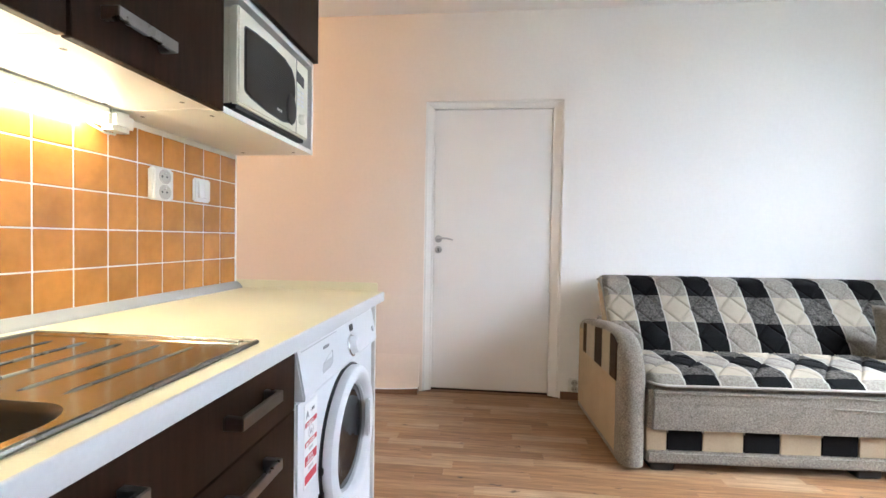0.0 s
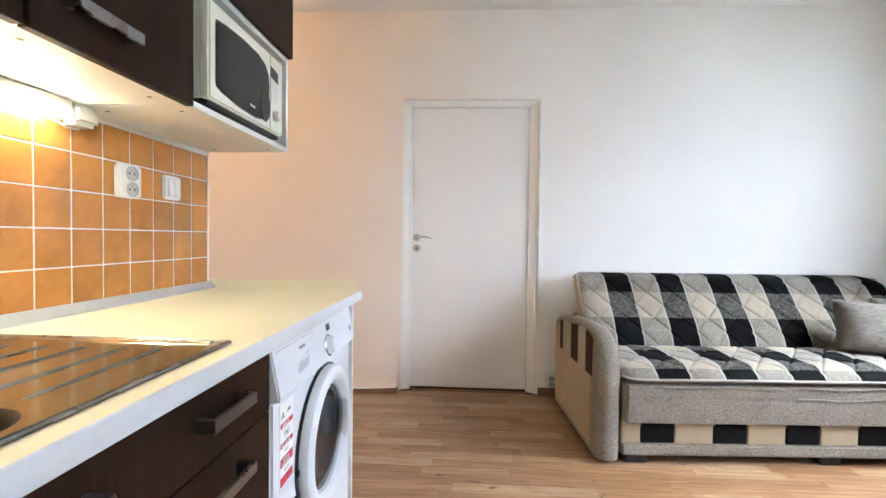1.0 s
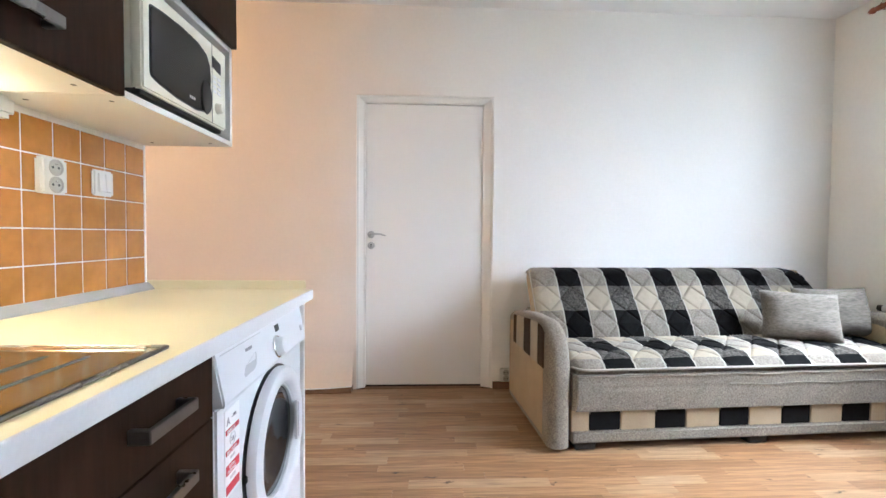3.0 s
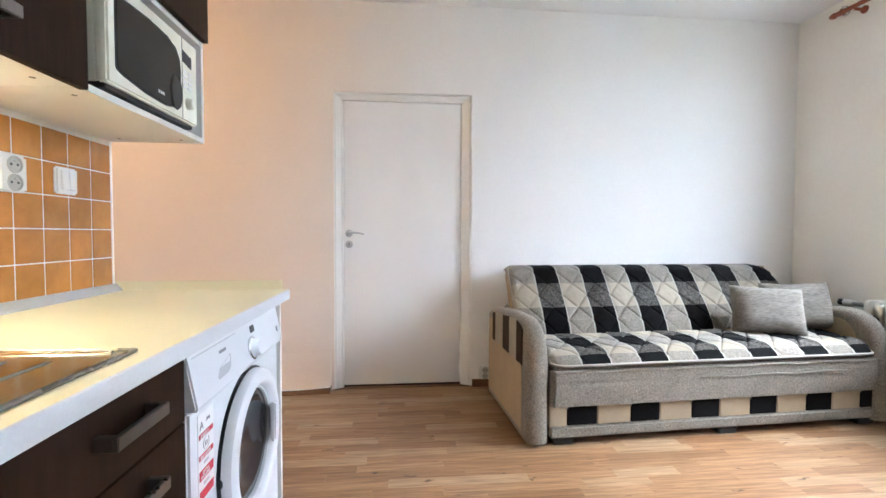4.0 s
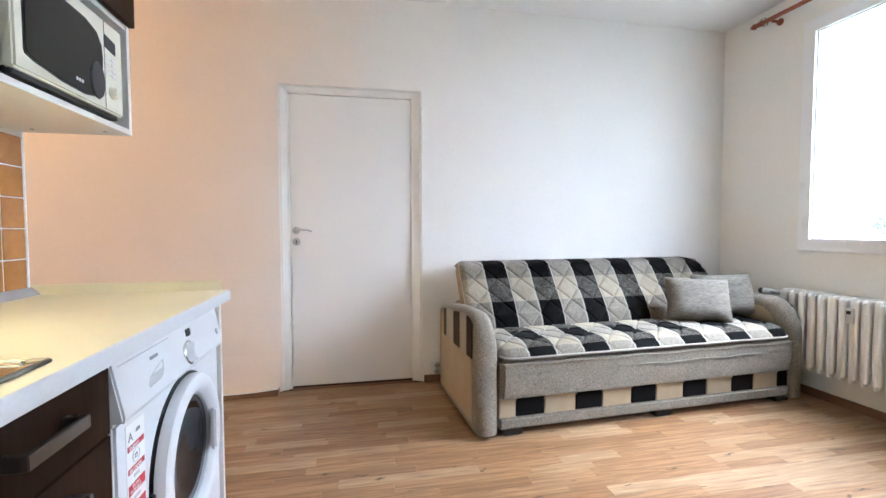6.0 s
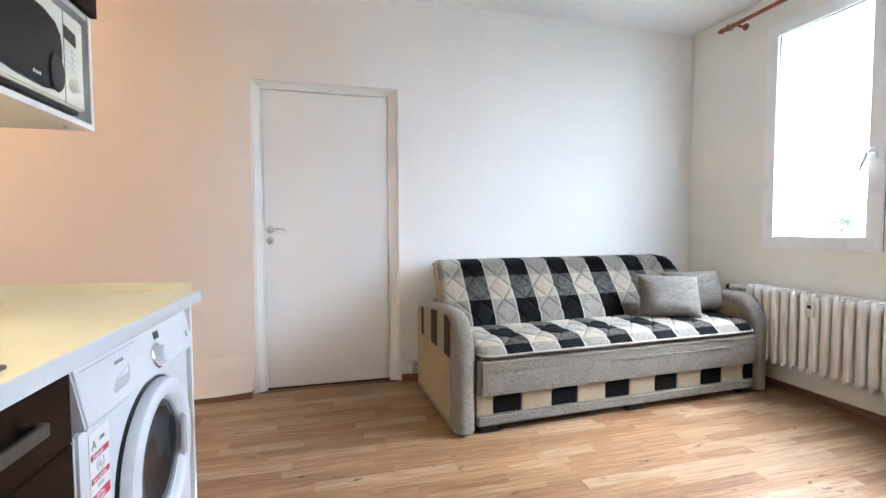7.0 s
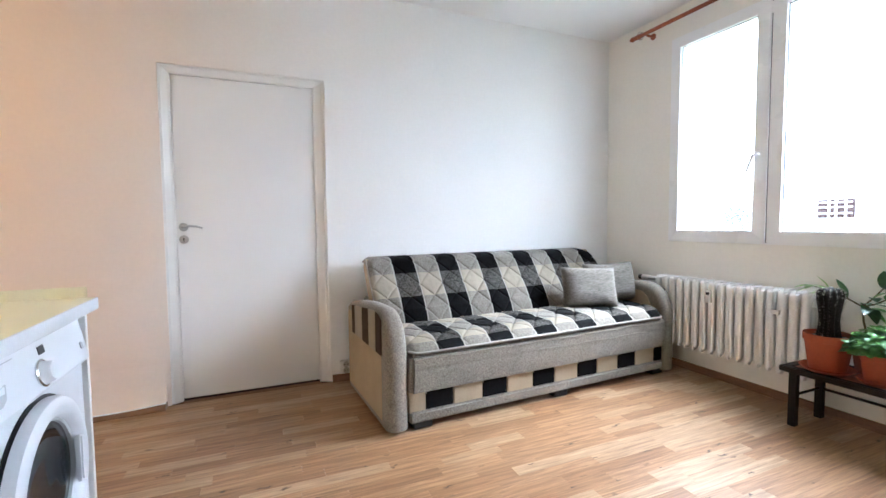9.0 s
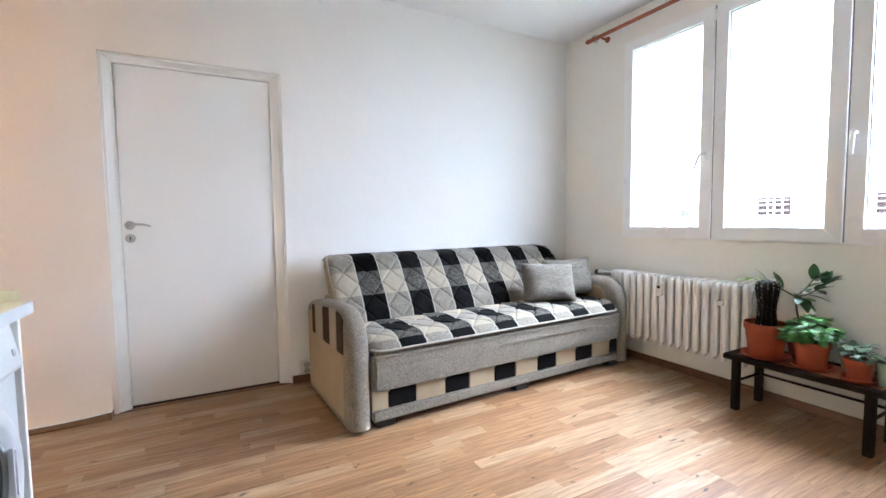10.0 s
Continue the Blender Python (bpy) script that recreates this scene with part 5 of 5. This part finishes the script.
# small-leaved plant in the front
t, base = potted("potted_succulent", 3.135, -2.205, 0.060, 0.100, "small grey-green plant in a terracotta pot")
for i in range(9):
    a = i * 2.4
    b = bmesh.new()
    tip = base + Vector((0.05 * math.cos(a) * (0.3 + i / 9), 0.05 * math.sin(a) * (0.3 + i / 9), 0.030 + 0.05 * rng.random()))
    tube([base, base.lerp(tip, 0.6) + Vector((0, 0, 0.012)), tip], [0.003, 0.0025, 0.002], 6, bm=b)
    leaves = []
    for k in range(7):
        ang = a + k * 1.9
        lb = bmesh.new()
        leaf_mesh(lb, tip - Vector((0, 0, 0.005 * k)), Vector((math.cos(ang), math.sin(ang), rng.uniform(-0.1, 0.6))), Vector((0, 0, 1)), rng.uniform(0.028, 0.044), 0.022, 0.4, 0.3)
        leaves.append(lb)
    shoot = part("shoot", b, LEAF_G, t, smooth=True)
    for lb in leaves:
        part("leaf", lb, LEAF_G, shoot)

# tall branching plant behind
t, base = potted("potted_shrub", 3.298, -1.905, 0.062, 0.115, "tall thin shrub with few long leaves behind the basil", TERRA_DARK, False)
fork = base + Vector((0.0, 0.030, 0.235))
b = tube([base, base + Vector((0.002, 0.004, 0.08)), base + Vector((0, 0.022, 0.16)), fork], [0.006, 0.0055, 0.005, 0.0045], 8)
ends = []
for path in ([fork, fork + Vector((-0.01, 0.06, 0.035)), fork + Vector((-0.02, 0.13, 0.065)), fork + Vector((-0.02, 0.20, 0.08))],
             [fork, fork + Vector((-0.01, -0.05, 0.02)), fork + Vector((-0.01, -0.095, 0.05)), fork + Vector((0.0, -0.125, 0.085))],
             [fork, fork + Vector((-0.05, -0.02, 0.02)), fork + Vector((-0.08, -0.06, 0.01))],
             [fork, fork + Vector((-0.01, -0.045, 0.05)), fork + Vector((-0.02, -0.085, 0.105))]):
    tube(path, [0.0042, 0.0036, 0.003, 0.002][:len(path)], 8, bm=b)
    ends.append(path)
part("stem", b, STEM, t, smooth=True)
for path in ends:
    for i, p in enumerate(path[1:]):
        d = (p - path[i]).normalized()
        for k in range(6 if i >= 1 else 2):
            ang = rng.uniform(0, 2 * math.pi)
            w = d + Vector((0.5 * math.cos(ang), 0.7 * math.sin(ang), 0.45 * math.sin(ang * 1.7) - 0.1))
            bb = bmesh.new()
            leaf_mesh(bb, p, w, Vector((0, 0, 1)), rng.uniform(0.07, 0.105), rng.uniform(0.034, 0.048), rng.uniform(0.1, 0.4), 0.18)
            part("leaf", bb, LEAF_L if path is ends[0] and i > 0 else LEAF_D if k % 3 else LEAF, t)

# pots at the far end
t, base = potted("potted_seedling", 3.285, -2.130, 0.055, 0.110, "small leafy plant in a grey-green glazed pot", CELADON, False)
for i in range(10):
    a = i * 2.4
    b = bmesh.new()
    leaf_mesh(b, base, Vector((math.cos(a), math.sin(a), 1.1)), Vector((0, 0, 1)), rng.uniform(0.06, 0.10), 0.035, 0.4, 0.2)
    part("leaf", b, LEAF_D, t)
t, base = potted("potted_seedling", 3.165, -2.300, 0.050, 0.105, "leafy plant in a pale celadon glazed pot", CELADON, False)
for i in range(12):
    a = i * 2.4
    b = bmesh.new()
    leaf_mesh(b, base, Vector((math.cos(a), math.sin(a), 1.2)), Vector((0, 0, 1)), rng.uniform(0.06, 0.11), 0.032, 0.5, 0.2)
    part("leaf", b, LEAF_G if i % 2 else LEAF_D, t)

# ---- outside: ground far below and a pale block of flats ----
part("ground", box(-200, 900, -700, 700, -14.4, -14.2), GROUND, kind="structure", label="grassy ground far below the window", category="ground")
block = thing("apartment_building", Matrix.Translation((62, -20, -14.2)), "pale panel block of flats with reddish loggias", "building")
part("wall", box(62, 74, -60, 90, -14.2, 4.6), PANEL_OUT, block)
part("roof", box(61.6, 74.4, -60.4, 90.4, 4.6, 5.0), PANEL_OUT, block)
for fl in range(1):
    for k in range(5):
        y = 25.8 - k * 11.2
        z = 1.35 - fl * 2.8
        lg = part("loggia", box(61.7, 62.0, y - 1.7, y + 1.7, z - 0.1, z + 2.0), LOGGIA, block)
        for m in (-1.05, -0.15, 0.55):
            part("mullion", box(61.5, 61.7, y + m - 0.07, y + m + 0.07, z - 0.1, z + 2.0), PANEL_OUT, lg)
        for h in (0.35, 1.05, 1.6):
            part("railing", box(61.4, 61.5, y - 1.7, y + 1.7, z + h, z + h + 0.12), PANEL_OUT, lg)

TX, TY = 52.0, 30.3
tree = thing("tree", Matrix.Translation((TX, TY, -14.2)), "pale green leafy tree standing far outside the window", "tree")
trng = random.Random(3)
bt = tube([(TX, TY, -14.2), (TX + 0.1, TY, -8), (TX, TY + 0.1, -4), (TX, TY, 0.0)], [0.38, 0.28, 0.14, 0.03], 10)
for k in range(11):
    a, z = k * 2.4, -6 + 0.45 * k
    tube([(TX, TY, z), (TX + 1.2 * math.cos(a), TY + 1.2 * math.sin(a), z + 0.9), (TX + 2.4 * math.cos(a), TY + 2.4 * math.sin(a), z + 1.9)], [0.08, 0.04, 0.012], 6, bm=bt)
part("trunk", bt, STEM, tree, smooth=True)
bc = bmesh.new()
clumps = [(TY + trng.uniform(-2.2, 2.6), trng.uniform(-4.0, 3.4)) for k in range(26)]
for k in range(3600):
    cy, cz = clumps[k % 26]
    cz -= max(0.0, cy - TY) * 0.9
    c = Vector((TX + trng.gauss(0, 1.1), cy + trng.gauss(0, 0.8), cz + trng.gauss(0, 0.7)))
    leaf_mesh(bc, c, Vector((trng.gauss(0, 1), trng.gauss(0, 1), trng.gauss(0, 0.7))), Vector((0.1, 0, 1)), 0.30, 0.18, 0.2, 0.1, 0, 2)
tagged(part("crown", bc, FAR_LEAF, tree), kind="stuff")

# ---- wall tiles ----
TP = 0.0951
TZ = 1.000 - TP
tile_me = mesh_of("tile", box(0.0, 0.0068, -TP / 2 + 0.0016, TP / 2 - 0.0016, -TP / 2 + 0.0016, TP / 2 - 0.0016, 0.0018, 1), TILE)
cut_h = ZB - (TZ + 5 * TP)
bed = part("grout_bed", box(XK - 0.0068, XK - 0.0015, -3.45, YE, TZ - 0.004, ZB + 0.03), GROUT, wall_kitchen, "pale grout between the tiles")
part("edge_trim", box(XK - 0.0068, XK + 0.002, YE, YE + 0.006, TZ - 0.02, ZB), PVC, wall_kitchen, "white tile edge profile")
for c in range(20):
    for r in range(5):
        o = new("tile", tile_me)
        o.parent = wall_kitchen
        o.matrix_basis = Matrix.Translation((XK - 0.0068, YE - (c + 0.5) * TP, TZ + (r + 0.5) * TP))

# ---- floor strips, running along x ----
PW = 0.068
lengths = [0.30, 0.40, 0.50, 0.62]
strip_me = {}
for ln in lengths:
    strip_me[ln] = mesh_of("strip", box(-ln / 2 + 0.0003, ln / 2 - 0.0003, -PW / 2 + 0.0002, PW / 2 - 0.0002, -0.009, 0.0), WOOD)
rest_v, rest_f = [], []
frng = random.Random(11)
y = -PW / 2
while y > YR:
    x = XL - frng.uniform(0, 0.4)
    while x < XW:
        ln = frng.choice(lengths)
        cx = x + ln / 2
        if -2.05 < y and cx > 0.12 and x + ln < XW - 0.0:
            o = new("strip", strip_me[ln])
            o.parent = floor
            o.matrix_basis = Matrix.Translation((cx, y, 0))
        else:
            x0, x1 = max(x + 0.0003, XL), min(x + ln - 0.0003, XW)
            if x1 > x0:
                k = len(rest_v)
                rest_v += [(x0, y - PW / 2 + 0.0002, 0), (x1, y - PW / 2 + 0.0002, 0), (x1, y + PW / 2 - 0.0002, 0), (x0, y + PW / 2 - 0.0002, 0)]
                rest_v += [(a_, b_, -0.009) for a_, b_, _ in rest_v[k:k + 4]]
                rest_f += [tuple(k + i for i in f) for f in ((0, 1, 2, 3), (0, 4, 5, 1), (1, 5, 6, 2), (2, 6, 7, 3), (3, 7, 4, 0))]
        x += ln
    y -= PW
me = bpy.data.meshes.new("strips")
me.from_pydata(rest_v, [], rest_f)
me.materials.append(WOOD_REST)
o = new("strips", me)
o.parent = floor
tagged(o, kind="stuff")
